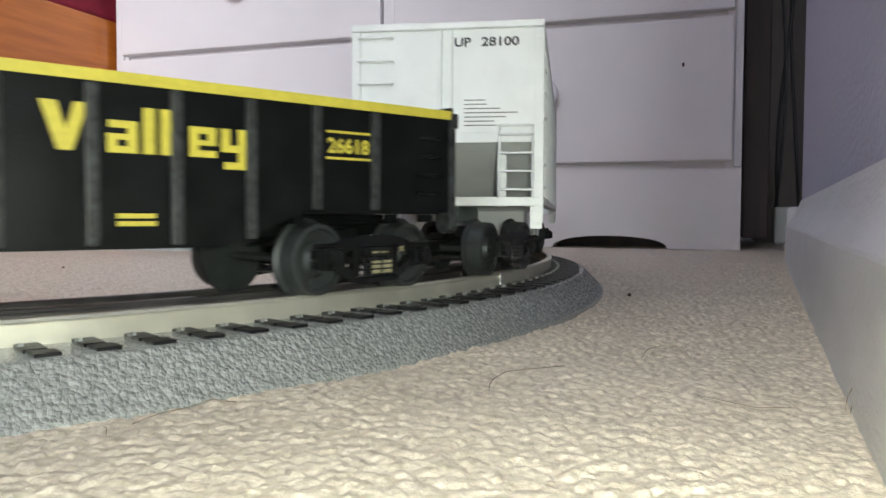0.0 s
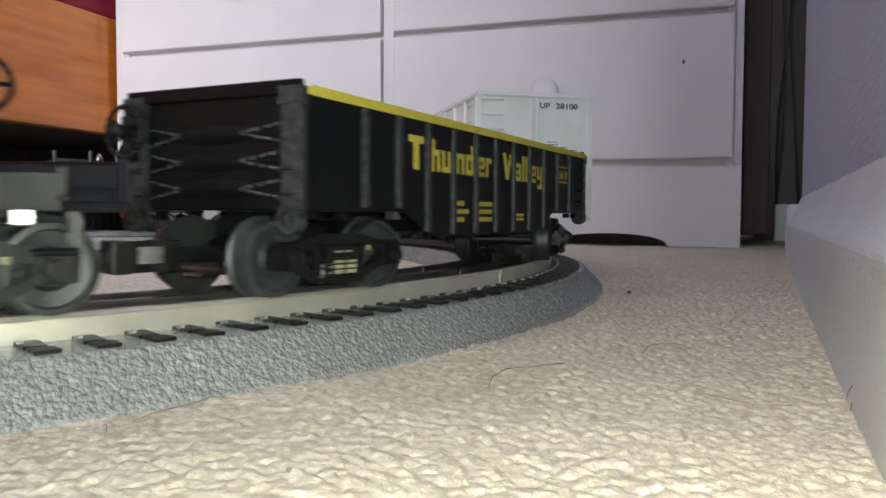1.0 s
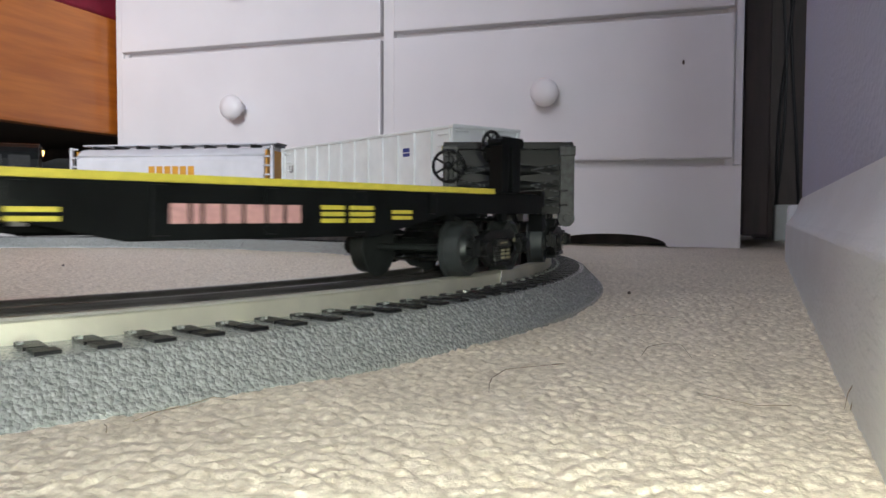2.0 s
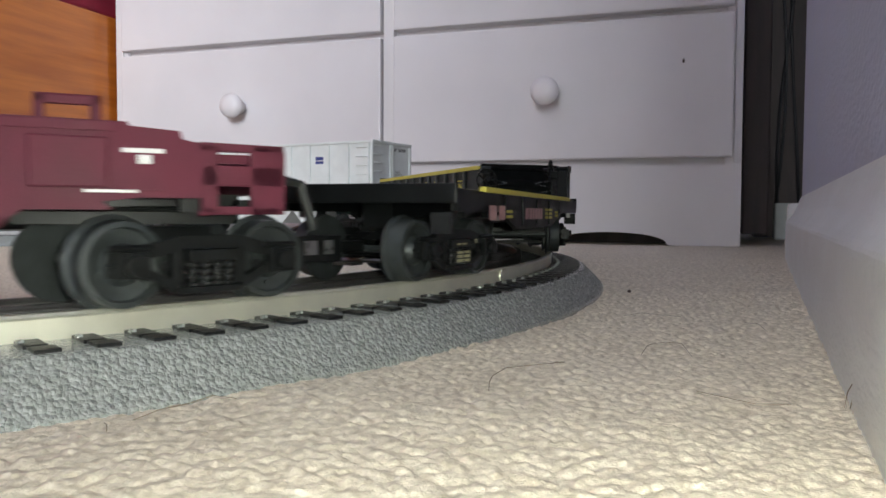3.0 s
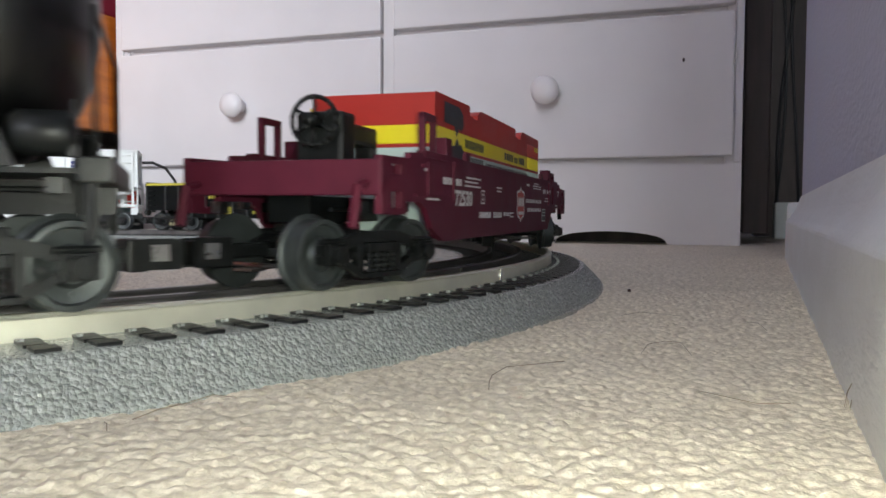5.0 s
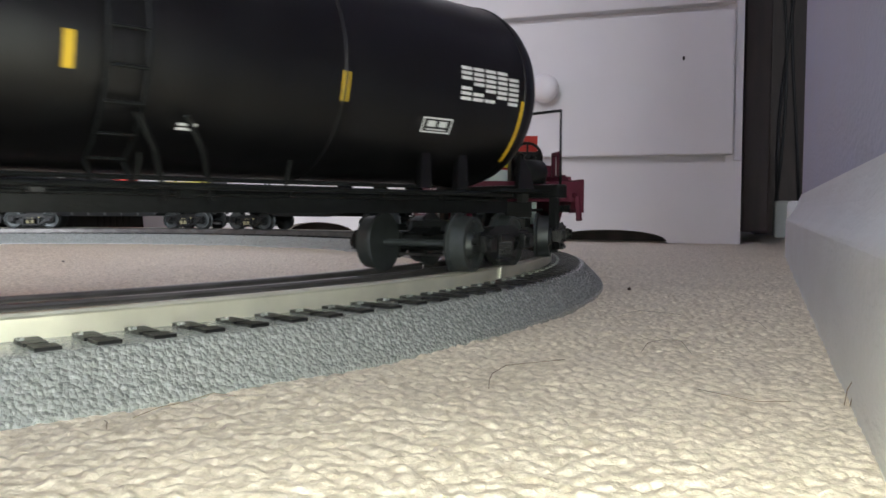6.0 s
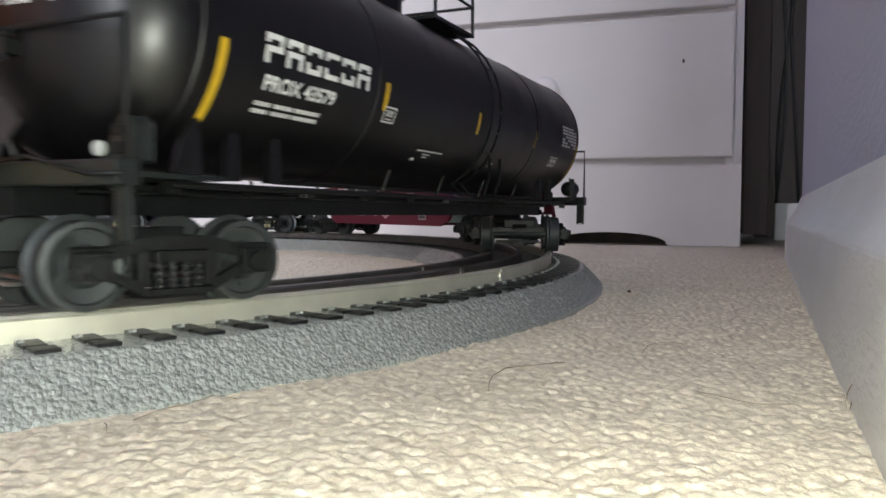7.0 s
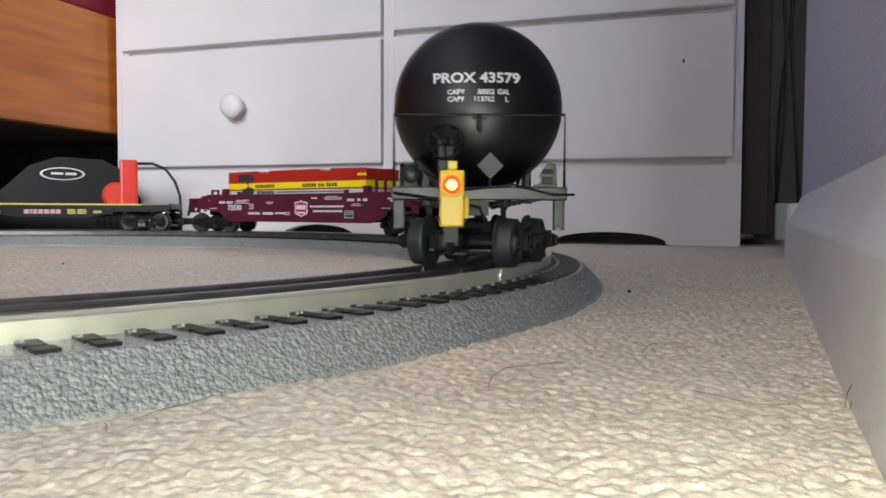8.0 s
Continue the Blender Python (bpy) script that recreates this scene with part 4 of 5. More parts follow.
def well_car():
    root, px = car("well_car", "maroon container well car with white lettering", -0.7807, -1.0514)
    w = 28.3
    outline = [(-114, 15), (-103, 11.2), (91, 11.2), (105, 20.5), (120, 20.5), (118, 22), (126, 23), (138, 23), (138, 33.6), (134, 34.4), (133.4, 36.0), (124, 36.6), (123.4, 37.4), (100, 37.6), (99, 37.4),
               (72, 37.0), (-72, 37.0), (-99, 37.4), (-123.4, 37.2), (-124, 36.4), (-133.4, 35.8), (-134, 34.4), (-138, 33.6), (-138, 23), (-126, 23), (-120, 21)]
    for s in (-1, 1):
        bm = bmnew()
        prism(bm, outline, s * (w - 1.8), s * w)
        part("side", bm, M_MAROON, root, bevel=0.0003)
        for a, b in ((71, 76), (-76, -71)):
            bm = bmnew()
            bx(bm, a, b, min(s * (w - 1.6), s * w), max(s * (w - 1.6), s * w), 37.1, 40.2)
            part("guide", bm, M_MAROON, root, bevel=0.0004)
        for a, b in ((94, 100), (-100, -94)):
            bm = bmnew()
            bx(bm, a, b, min(s * (w - 5), s * w), max(s * (w - 5), s * w), 37.3, 43.2)
            part("guide", bm, M_MAROON, root, bevel=0.0004)
        for a, b, zt in ((107, 119, 42.6), (-119, -107, 49.0)):
            bm = bmnew()
            for e in (a, b - 2):
                bx(bm, e, e + 2, min(s * (w - 3), s * (w - 1)), max(s * (w - 3), s * (w - 1)), 36.5, zt - 0.1)
            bx(bm, a, b, min(s * (w - 3), s * (w - 1)), max(s * (w - 3), s * (w - 1)), zt - 2, zt)
            part("handrail_loop", bm, M_MAROON, root, bevel=0.0004)
            bm = bmnew()
            bx(bm, a - 1, b + 1, min(s * w, s * (w + 0.8)), max(s * w, s * (w + 0.8)), 24.5, 34.5)
            part("side_panel", bm, M_MAROON, root, bevel=0.0004)
        for e in (-1, 1):
            bm = bmnew()
            for x0, x1, z0, z1 in ((137.8, 155.0, 32.4, 34.0), (137.8, 155.0, 25.2, 29.6), (137.8, 154.2, 19.3, 21.0), (137.8, 141.2, 19.3, 34.0), (148.0, 155.2, 19.3, 34.0)):
                bx(bm, min(e * x0, e * x1), max(e * x0, e * x1), min(s * (w - 2), s * (w + 0.1)), max(s * (w - 2), s * (w + 0.1)), z0, z1)
            part("end_frame", bm, M_MAROON, root, bevel=0.0003)
            bm = bmnew()
            bx(bm, min(e * 101, e * 122), max(e * 101, e * 122), min(s * w, s * (w + 0.5)), max(s * w, s * (w + 0.5)), 35.6, 37.6)
            part("top_lip", bm, M_MAROON, root, bevel=0.0002)
            bm = bmnew()
            bx(bm, min(e * 121, e * 131), max(e * 121, e * 131), min(s * w, s * (w + 0.6)), max(s * w, s * (w + 0.6)), 24.2, 24.9)
            rod(bm, (e * 124, s * (w - 1), 33.0), (e * 124, s * (w + 0.9), 33.0), 0.6, 8)
            part("step_rib", bm, M_MAROON, root)
        for x in (-93, 93):
            bm = bmnew()
            bx(bm, x - 0.6, x + 0.6, min(s * w, s * (w + 0.7)), max(s * w, s * (w + 0.7)), 24, 36)
            part("post_strip", bm, M_MAROON, root)
        pl = flat_side(w, s)
        letters("car_number", [("72530", -90.5, 22.2, 5.0, 21.5)], M_WHITE_INK, root, pl, "white car number")
        rows = blocks(-109, 28.6, 2.2, (2.6, 2.6, 2.6), 0.7) + blocks(-98, 28.6, 2.2, (2.6, 3.4, 2.6), 0.7) + blocks(72, 30.0, 2.2, (2.2, 2.6, 2.2), 0.7) + blocks(84.5, 30.0, 2.2, (2.2, 2.6, 2.2, 2.2), 0.7)
        rows += [(-84, -66, 30.0, 30.6), (-84, -62, 28.6, 29.2), (-82, -62, 31.4, 32.0), (-37, -27, 29.4, 30.0), (-36, -28, 28.0, 28.6)]
        rows += blocks(-64, 17.8, 2.2, (2.0,) * 7, 0.6) + blocks(-42, 17.8, 2.2, (2.0,) * 6, 0.5) + blocks(-24, 18.4, 1.6, (1.6,) * 7, 0.4) + [(-11, -4, 19.4, 20), (-11, -4, 17.8, 18.4)]
        rows += blocks(25, 24.6, 1.7, (1.5,) * 22, 0.45) + blocks(29, 20.4, 1.7, (1.5,) * 19, 0.45)
        rows += [(27, 29.5, 32.4, 33.6), (30.2, 34, 32.4, 33.6), (46, 60, 34, 34.5), (43, 66, 32.8, 33.3), (44, 66, 31.6, 32.1)]
        rows += [(78, 88, 27.2, 27.7), (76, 91, 25.8, 26.3), (119, 127, 31.6, 32.5), (122, 124.6, 29.4, 31.2), (112, 122, 23.6, 24.2), (-127, -119, 31.6, 32.5), (-124, -121, 29.4, 31.2), (-125, -113, 23.4, 24.0)]
        rows += [(-61.5, -60.9, 23, 28), (-56.4, -55.8, 23, 28), (-61.5, -55.8, 27.5, 28), (-61.5, -55.8, 23, 23.5), (-60, -57.4, 24.4, 25.0), (-60, -57.4, 26, 26.6)]
        rows = [(a + (5 if a < 0 else 3.5), b + (5 if a < 0 else 3.5), c0, c1) for a, b, c0, c1 in rows]
        bars("small_lettering", rows, M_WHITE_INK, root, pl, "rows of small white bars")
        # shield badge: white border, red field, plain bands
        def shield(k, lift):
            out = bmnew()
            pts = [(-9.5, 6.4), (-6, 7.2), (-2.4, 7.4), (0, 9.0), (2.4, 7.4), (6, 7.2), (9.5, 6.4), (8.6, 2), (9.6, -3), (7.6, -5.6), (2.6, -6.6), (0, -8.2), (-2.6, -6.6), (-7.6, -5.6), (-9.6, -3), (-8.6, 2)]
            p2 = flat_side(w + lift, s)
            out.faces.new([out.verts.new(p2(16.7 + a * k, 23.2 + b * k)) for a, b in pts])
            return out
        b0 = part("badge", shield(0.93, 0.0), M_WHITE_INK, root, "red shield badge with a white border")
        part("badge_field", shield(0.80, 0.05), M_RED, b0)
        bars("badge_band", [(10.2, 23.2, 22.5, 27.0)], M_PINK_INK, b0, flat_side(w + 0.1, s))
        bars("badge_mark", [(10.9, 14.1, 23.0, 26.4), (14.9, 18.1, 23.0, 26.4), (18.9, 22.5, 23.0, 26.4), (10.7, 22.7, 19.0, 20.4)], M_WHITE_INK, b0, flat_side(w + 0.16, s))
        bars("data_plate", [(72.3, 83, 15.3, 21.8)], M_CYAN, root, pl)
        bars("data_plate_field", [(72.8, 82.5, 15.8, 18.2), (72.8, 82.5, 18.6, 19.8), (72.8, 82.5, 20.2, 21.3)], M_DARK_INK, root, flat_side(w + 0.06, s))
    bm = bmnew()
    bx(bm, -102, 90, -w + 2, w - 2, 11.6, 13)
    part("well_floor", bm, M_MAROON, root)
    for s in (-1, 1):
        bm = bmnew()
        bx(bm, min(s * 101, s * 148), max(s * 101, s * 148), -w + 2, w - 2, 30, 32)
        part("end_platform", bm, M_MAROON, root)
        bm = bmnew()
        bx(bm, min(s * 152, s * 155.5), max(s * 152, s * 155.5), -w, w, 24, 33)
        part("end_sill", bm, M_MAROON, root, bevel=0.0005)
        bm = bmnew()
        bx(bm, min(s * 102, s * 150), max(s * 102, s * 150), -6, 6, 17, 24)
        part("draft_sill", bm, M_BLACK, root)
        bm = bmnew()
        for y in (-24, 24):
            if y > 0:
                bm = bmnew()
            bent(bm, [(s * 155, y, 27), (s * 160, y, 26), (s * 163, y, 16)], 1.3)
            part("uncoupling_lever", bm, M_MAROON if s < 0 else M_TRUCK, root)
    underfittings(root, (-148, -136, -122, 122, 136, 148), 22, 22.5, M_BLACK, M_STEEL)
    # brake gear on the rear platform
    bm = bmnew()
    bx(bm, -142, -133, -12, 2, 32.2, 47)
    bx(bm, -133, -112, -10, -4, 39, 45)
    bx(bm, -116, -112, -10, -4, 33, 41)
    part("brake_gear", bm, M_TRUCK, root, bevel=0.0012)
    brake_wheel(root, -145, -5, 44, 6.5)


def container():
    """The container rides in the well car: a thing of its own, keyed with it."""
    root = thing("container", "red, yellow and pale green shipping container in the well car", "container")
    for r, m, hh in CARS:
        if r.name.startswith("well_car"):
            CARS.append((root, m, hh))
            break
    w, x0, x1 = 21.8, -91.5, 97
    def band(name, z0, z1, mat, label):
        bm = bmnew()
        bx(bm, x0, x1, -w, w, z0, z1)
        part(name, bm, mat, root, label, bevel=0.00025)
    band("lower_box", 13.2, 41.2, M_CYAN, "pale grey-green lower band")
    band("stripe", 41.25, 42.4, M_RED, "thin red stripe")
    band("yellow_band", 42.45, 48.6, M_YBAND, "yellow middle band")
    bm = bmnew()
    prism(bm, [(x0, 48.65), (x1, 48.65), (x1, 59.5), (52, 59.8), (48, 57.6), (48, 55.5), (35.5, 55.5), (35.5, 59.6), (-32, 59.6), (-36, 57.6), (-36, 55.5), (-48.5, 55.5), (-48.5, 59.6), (x0, 59.0)], -w, w)
    part("top_box", bm, M_RED, root, "red top with two notches", bevel=0.00025)
    bm = bmnew()
    bx(bm, x0 + 2, x1 - 2, -w + 2, w - 2, 54.6, 57.2)
    part("lid", bm, M_RED, root)
    for s in (-1, 1):
        for i in range(10):
            x = 66 + 3.0 * i if s < 0 else -63 - 3.0 * i
            for z0, z1, mat in ((49.2, 55.0, M_RED), (42.6, 48.5, M_YBAND), (37.5, 41.1, M_CYAN)):
                bm = bmnew()
                bx(bm, x, x + 1.1, min(s * w, s * (w + 0.4)), max(s * w, s * (w + 0.4)), z0, z1)
                part("corrugation", bm, mat, root)
        pl = flat_side(w, s)
        # big black two-lobed railway mark as plain shapes
        out = bmnew()
        p3 = flat_side(w + 0.06, s)
        for poly in ([(-82, 57.2), (-63, 57.4), (-58, 55), (-57.5, 51), (-61, 48.8), (-64, 49.6), (-67, 46.4), (-70, 50), (-82, 50.2)],
                     [(-82, 36.2), (-63, 35.9), (-58, 38.5), (-57.5, 42), (-61, 44.4), (-63.6, 43.6), (-66.5, 46.2), (-70, 43.0), (-74, 43.2), (-77, 39), (-82, 38)]):
            out.faces.new([out.verts.new(p3(a, b)) for a, b in poly])
        part("mark", out, M_DARK_INK, root, "black railway mark as plain shapes")
        rows = blocks(-55.5, 43.6, 3.2, (2.1,) * 10, 0.75) + blocks(-53, 37.6, 3.0, (2.4,) * 8, 0.8)
        rows += blocks(11.5, 43.6, 3.2, (2.5, 1.2, 2.7, 2.7, 2.5, 2.5), 0.8) + blocks(32.5, 43.6, 2.6, (2.0, 2.0, 2.0), 0.8) + blocks(43, 43.6, 3.2, (2.4, 2.7, 2.7, 2.7), 0.9)
        rows += blocks(-24, 38.4, 1.5, (1.8,) * 40, 0.6)
        bars("wording", rows, M_DARK_INK, root, pl, "dark letter-sized bars")
        bars("serial", blocks(82, 52.4, 2.4, (1.7,) * 5, 0.5), M_YBAND, root, flat_side(w + 0.45, s), "small yellow bars")


def tank_car():
    root, px = car("tank_car", "black cylindrical tank car with white lettering", -1.1430, -1.4268)
    R, zc = 32.0, 60.8
    bm = bmnew()
    m = Matrix.Translation((0, 0, zc * MM)) @ Matrix.Rotation(radians(90), 4, "Y")
    prof = []
    for i in range(13):
        a = math.pi / 2 * i / 12
        prof.append((R * math.sin(a), -148 - 19 * math.cos(a)))
    prof += [(R, -100), (R, -50), (R, 0), (R, 50), (R, 100)]
    prof += [(r, -h) for r, h in prof[12::-1]]
    lathe(bm, [(max(r, 0) * MM, h * MM) for r, h in prof], m, 72)
    part("tank", bm, M_TANK, root, "glossy black cylindrical tank", smooth=True)
    for x in (-148, -75, 75, 148):
        bm = bmnew()
        lathe(bm, [((R - 0.3) * MM, (x - 0.7) * MM), ((R + 0.3) * MM, (x - 0.5) * MM), ((R + 0.3) * MM, (x + 0.5) * MM), ((R - 0.3) * MM, (x + 0.7) * MM)], m, 72)
        part("weld_band", bm, M_TANK, root, smooth=True)

    def round_side(s, lift=0.14):
        # x in mm, second value is degrees up from the middle of the side
        return lambda x, d: Vector((-s * x * MM, s * (R + lift) * MM * math.cos(math.radians(d)), (zc + (R + lift) * math.sin(math.radians(d))) * MM))
    for s in (-1, 1):
        pl = round_side(s)
        for x in (-142.0, -70.0, 3.5, 75, 147) if s < 0 else (-147, -75, -3.5, 70, 142):
            big = abs(x) > 140
            bars("reflector", [(x - 1.2, x + 1.2, -48 if big else -20.0, -8 if big else -5.5)], M_AMBER, root, pl, "amber reflective strip")
        out = bmnew()
        x = -128.0
        for shape in ("P", "R", "O", "C", "O", "R"):
            cells = {"P": [(0, 1.6, 0, 12), (0, 6.6, 9.6, 12), (0, 6.6, 4.6, 7), (5, 6.6, 5, 12)],
                     "R": [(0, 1.6, 0, 12), (0, 6.6, 9.6, 12), (0, 6.6, 4.6, 7), (5, 6.6, 0, 12)],
                     "O": [(0, 1.6, 0, 12), (5, 6.6, 0, 12), (0, 6.6, 9.6, 12), (0, 6.6, 0, 2.4)],
                     "C": [(0, 1.6, 0, 12), (0, 6.6, 9.6, 12), (0, 6.6, 0, 2.4)]}[shape]
            for a, b, c, d in cells:
                out.faces.new([out.verts.new(pl(x + p, -12.5 + q)) for p, q in ((a, c), (b, c), (b, d), (a, d))])
            x += 8.1
        part("owner_mark", out, M_WHITE_INK, root, "large white block marks")
        letters("car_number", [("PROX 43579", -126.5, -23.5, 6.4, 30)], M_WHITE_INK, root, pl, "white car number")
        rows = []
        for zz in (-30.6, -34.0):
            rows += blocks(-127.5, zz, 2.0, (1.2,) * 4, 0.35) + blocks(-120.0, zz, 2.0, (1.2,) * 5, 0.35) + blocks(-111.5, zz, 2.0, (1.2,) * 7, 0.35)
        rows += [(-37.5, -17, -38.6, -37.6), (-32, -26, -41, -40), (-31, -27, -43, -42), (30, 35, -40, -38.6), (30, 35, -42.4, -41), (-38, -35, -46, -44)]
        for i in range(7):
            for j in range(5):
                if (i + j) % 7 != 3:
                    rows.append((118 + j * 5.4, 122.6 + j * 5.4, -11.5 + i * 2.8, -9.7 + i * 2.8))
        for x0, zz in ((105, -32), (-69.5, -26)):
            wd = 12 if x0 > 0 else 7.5
            rows += [(x0, x0 + wd, zz, zz + 0.9), (x0, x0 + wd, zz + 8, zz + 8.9), (x0, x0 + 0.6, zz, zz + 8.9), (x0 + wd - 0.6, x0 + wd, zz, zz + 8.9), (x0 + 2, x0 + wd * 0.45, zz + 3.6, zz + 7), (x0 + wd * 0.55, x0 + wd - 2, zz + 3.6, zz + 7), (x0 + 2, x0 + wd - 2, zz + 1.6, zz + 2.4)]
        bars("small_lettering", rows, M_WHITE_INK, root, pl, "rows of small white bars")
        # saddle legs, walkway rods and side ladder
        for x in (-128, -112, 112, 128):
            bm = bmnew()
            prism(bm, [(x - 2.5, 27), (x + 2.5, 27), (x + 1.8, 38), (x - 1.8, 38)], s * 20, s * 22.5)
            part("saddle", bm, M_TANK, root)
        bm = bmnew()
        rod(bm, (-150, s * 24, 25.5), (150, s * 24, 25.5), 0.8)
        rod(bm, (-110, s * 20, 27.5), (110, s * 20, 27.5), 0.6)
        part("side_rod", bm, M_TRUCK, root)
        for x in (-60, 60, -20, 20):
            bm = bmnew()
            rod(bm, (x, s * 24, 25.5), (x, s * 27, 33), 0.5)
            part("hanger", bm, M_TRUCK, root)
        bm = bmnew()
        for x in (11, 20):
            pts = [(x, s * (R + 2.2) * math.cos(math.radians(d)), zc + (R + 2.2) * math.sin(math.radians(d))) for d in range(60, -61, -12)] + [(x, s * 24, 24)]
            bent(bm, pts, 0.55)
        for d in range(54, -60, -14):
            y, z = s * (R + 2.2) * math.cos(math.radians(d)), zc + (R + 2.2) * math.sin(math.radians(d))
            rod(bm, (11, y, z), (20, y, z), 0.45)
        part("side_ladder", bm, M_TRUCK, root)
        bm = bmnew()
        for x in (28, 40):
            bent(bm, [(x, s * 22, 22), (x - 5, s * 28, 34), (x - 10, s * 30, 42)], 0.7)
        part("brace", bm, M_TRUCK, root)
    # top platform with railings and the manway
    bm = bmnew()
    bx(bm, -12, 24, -20, 20, 91.0, 92.4)
    part("top_platform", bm, M_TRUCK, root)
    bm = bmnew()
    lathe(bm, [(0.012, 0.0), (0.012, 0.006), (0.0135, 0.0065), (0.0135, 0.009), (0.009, 0.0105), (0.0, 0.011)], Matrix.Translation((-0.026, 0, 0.0905)), 24)
    part("manway", bm, M_TANK, root)
    for s in (-1, 1):
        bm = bmnew()
        for z in (103, 112):
            bent(bm, [(-12, s * 20, z), (24, s * 20, z)], 0.6)
        for x in (-12, 24):
            rod(bm, (x, s * 20, 91), (x, s * 20, 112), 0.7)
        part("railing", bm, M_TRUCK, root)
    bm = bmnew()
    for z in (103, 112):
        bent(bm, [(24, -20, z), (24, 20, z)], 0.6)
    part("railing", bm, M_TRUCK, root)
    bm = bmnew()
    bx(bm, -170, 170, -3.5, 3.5, 19, 26)
    part("centre_sill", bm, M_TRUCK, root)
    for s in (-1, 1):
        mat = M_ENDGREY if s < 0 else M_TRUCK
        bm = bmnew()
        bx(bm, min(s * 165, s * 171), max(s * 165, s * 171), -31.6, 31.6, 24.6, 29.4)
        part("end_beam", bm, mat, root, "grey-green end beam", bevel=0.0005)
        bm = bmnew()
        bx(bm, min(s * 139, s * 165), max(s * 139, s * 165), -29, 29, 26.4, 27.4)
        part("end_deck", bm, mat, root)
        bm = bmnew()
        bent(bm, [(s * 168, -30.8, 29), (s * 168, -30.8, 55.4), (s * 168, 30.8, 55.4), (s * 168, 30.8, 29)], 0.55)
        part("end_handrail", bm, M_TRUCK, root, smooth=True)
        for y in (-29, 29):
            bm = bmnew()
            bent(bm, [(s * 167, y - 1.6, 25), (s * 167, y - 1.6, 14), (s * 167, y + 1.6, 14), (s * 167, y + 1.6, 25)], 0.6)
            bx(bm, min(s * 166, s * 168), max(s * 166, s * 168), y - 1.5, y + 1.5, 14.5, 24.6)
            part("stirrup_step", bm, mat, root)
            bm = bmnew()
            prism(bm, [(s * 147, 27.5), (s * 155, 27.5), (s * 152.5, 34), (s * 148, 39)], y - 1, y + 1)
            part("end_saddle", bm, M_TANK, root)
            if y * s > 0:
                # bracket with a small box and a round pale reflector
                bm = bmnew()
                prism(bm, [(y * 0.70, 29.5), (y * 0.97, 29.5), (y * 0.97, 36.5), (y * 0.90, 38.2), (y * 0.86, 37)], min(s * 159, s * 164), max(s * 159, s * 164), axis="x")
                box = part("end_box", bm, mat, root, bevel=0.0004)
                bm = bmnew()
                for z0, z1 in ((30.6, 33.2), (34.2, 36.2)):
                    bx(bm, min(s * 164, s * 164.7), max(s * 164, s * 164.7), y * 0.87 - 1.9, y * 0.87 + 1.9, z0, z1)
                part("lid", bm, M_TRUCK, box, bevel=0.0003)
                bm = bmnew()
                lathe(bm, [(0.0015, 0), (0.0015, 0.0007), (0, 0.0009)], Matrix.Translation((s * 0.1647, y * 0.72 * MM, 0.0318)) @ Matrix.Rotation(radians(90 * s), 4, "Y"), 14)
                part("reflector", bm, M_OUTLET, box, "round pale reflector")
            else:
                bm = bmnew()
                lathe(bm, [(0, -0.006), (0.0030, -0.0055), (0.0042, -0.004), (0.0042, 0.004), (0.0030, 0.0055), (0, 0.006)],
                      Matrix.Translation((s * 0.159, y * 0.86 * MM, 0.0337)) @ Matrix.Rotation(radians(90), 4, "Y"), 20)
                part("air_reservoir", bm, mat, root, smooth=True)
                bm = bmnew()
                bx(bm, min(s * 163, s * 164.5), max(s * 163, s * 164.5), y * 0.86 - 2.5, y * 0.86 + 2.5, 29.5, 32)
                rod(bm, (s * 164, y * 0.86, 32), (s * 164, y * 0.80, 40), 0.5, 6)
                part("reservoir_strap", bm, M_TRUCK, root)
    underfittings(root, (-160, -146, -120, -95, -62, -30, 0, 34, 66, 98, 122, 146, 160), 20, 26.0, M_TRUCK, M_GUN)
    # rear end: lettering, placard holder and brake wheel
    def on_end(y, z):
        q = (y ** 2 + (z - zc) ** 2) / R ** 2
        return Vector(((-148 - 19 * math.sqrt(max(0, 1 - q)) - 0.35) * MM, -y * MM, z * MM))
    letters("end_number", [("PROX 43579", -16.8, 67.2, 3.7, 31.6), ("CAPY", -11.6, 62.9, 1.8, 6.4), ("30052", -0.8, 62.9, 1.8, 6.2), ("GAL", 6.6, 62.9, 1.8, 4.4),
                           ("CAPY", -11.6, 60.3, 1.8, 6.4), ("113762", -1.8, 60.3, 1.8, 7.2), ("L", 9.4, 60.3, 1.8, 1.3)], M_WHITE_INK, root, on_end, "white car number on the end")
    bm = bmnew()
    bx(bm, -169.5, -166.0, -1.2, 1.2, 50.5, 53.5)
    rod(bm, (-169, 0, 49), (-169, 0, 55.5), 0.7, 6)
    rod(bm, (-169, -2.6, 54), (-169, 2.6, 54), 0.5, 6)
    part("handrail_bracket", bm, M_TRUCK, root)
    bm = bmnew()
    prism(bm, [(0.8, 32.6), (-3.9, 37.4), (-8.5, 32.6), (-3.9, 27.9)], -172.2, -171.6, axis="x")
    rod(bm, (-171.8, -3.9, 30.2), (-169, -3.9, 25), 0.6)
    for v in bm.verts:
        v.co.z += 0.0042
    part("placard", bm, M_GUN, root, "grey diamond placard")
    brake_wheel(root, -173.0, 12.2, 45.2, 6.0)
    bm = bmnew()
    bx(bm, -172.3, -169.5, 9, 15, 29.5, 47)
    part("brake_stand", bm, M_TRUCK, root, bevel=0.0006)
    bm = bmnew()
    bent(bm, [(-172.5, 30.5, 27), (-173.5, 12, 24.5), (-176, 0, 22), (-182, -2, 17)], 0.55)
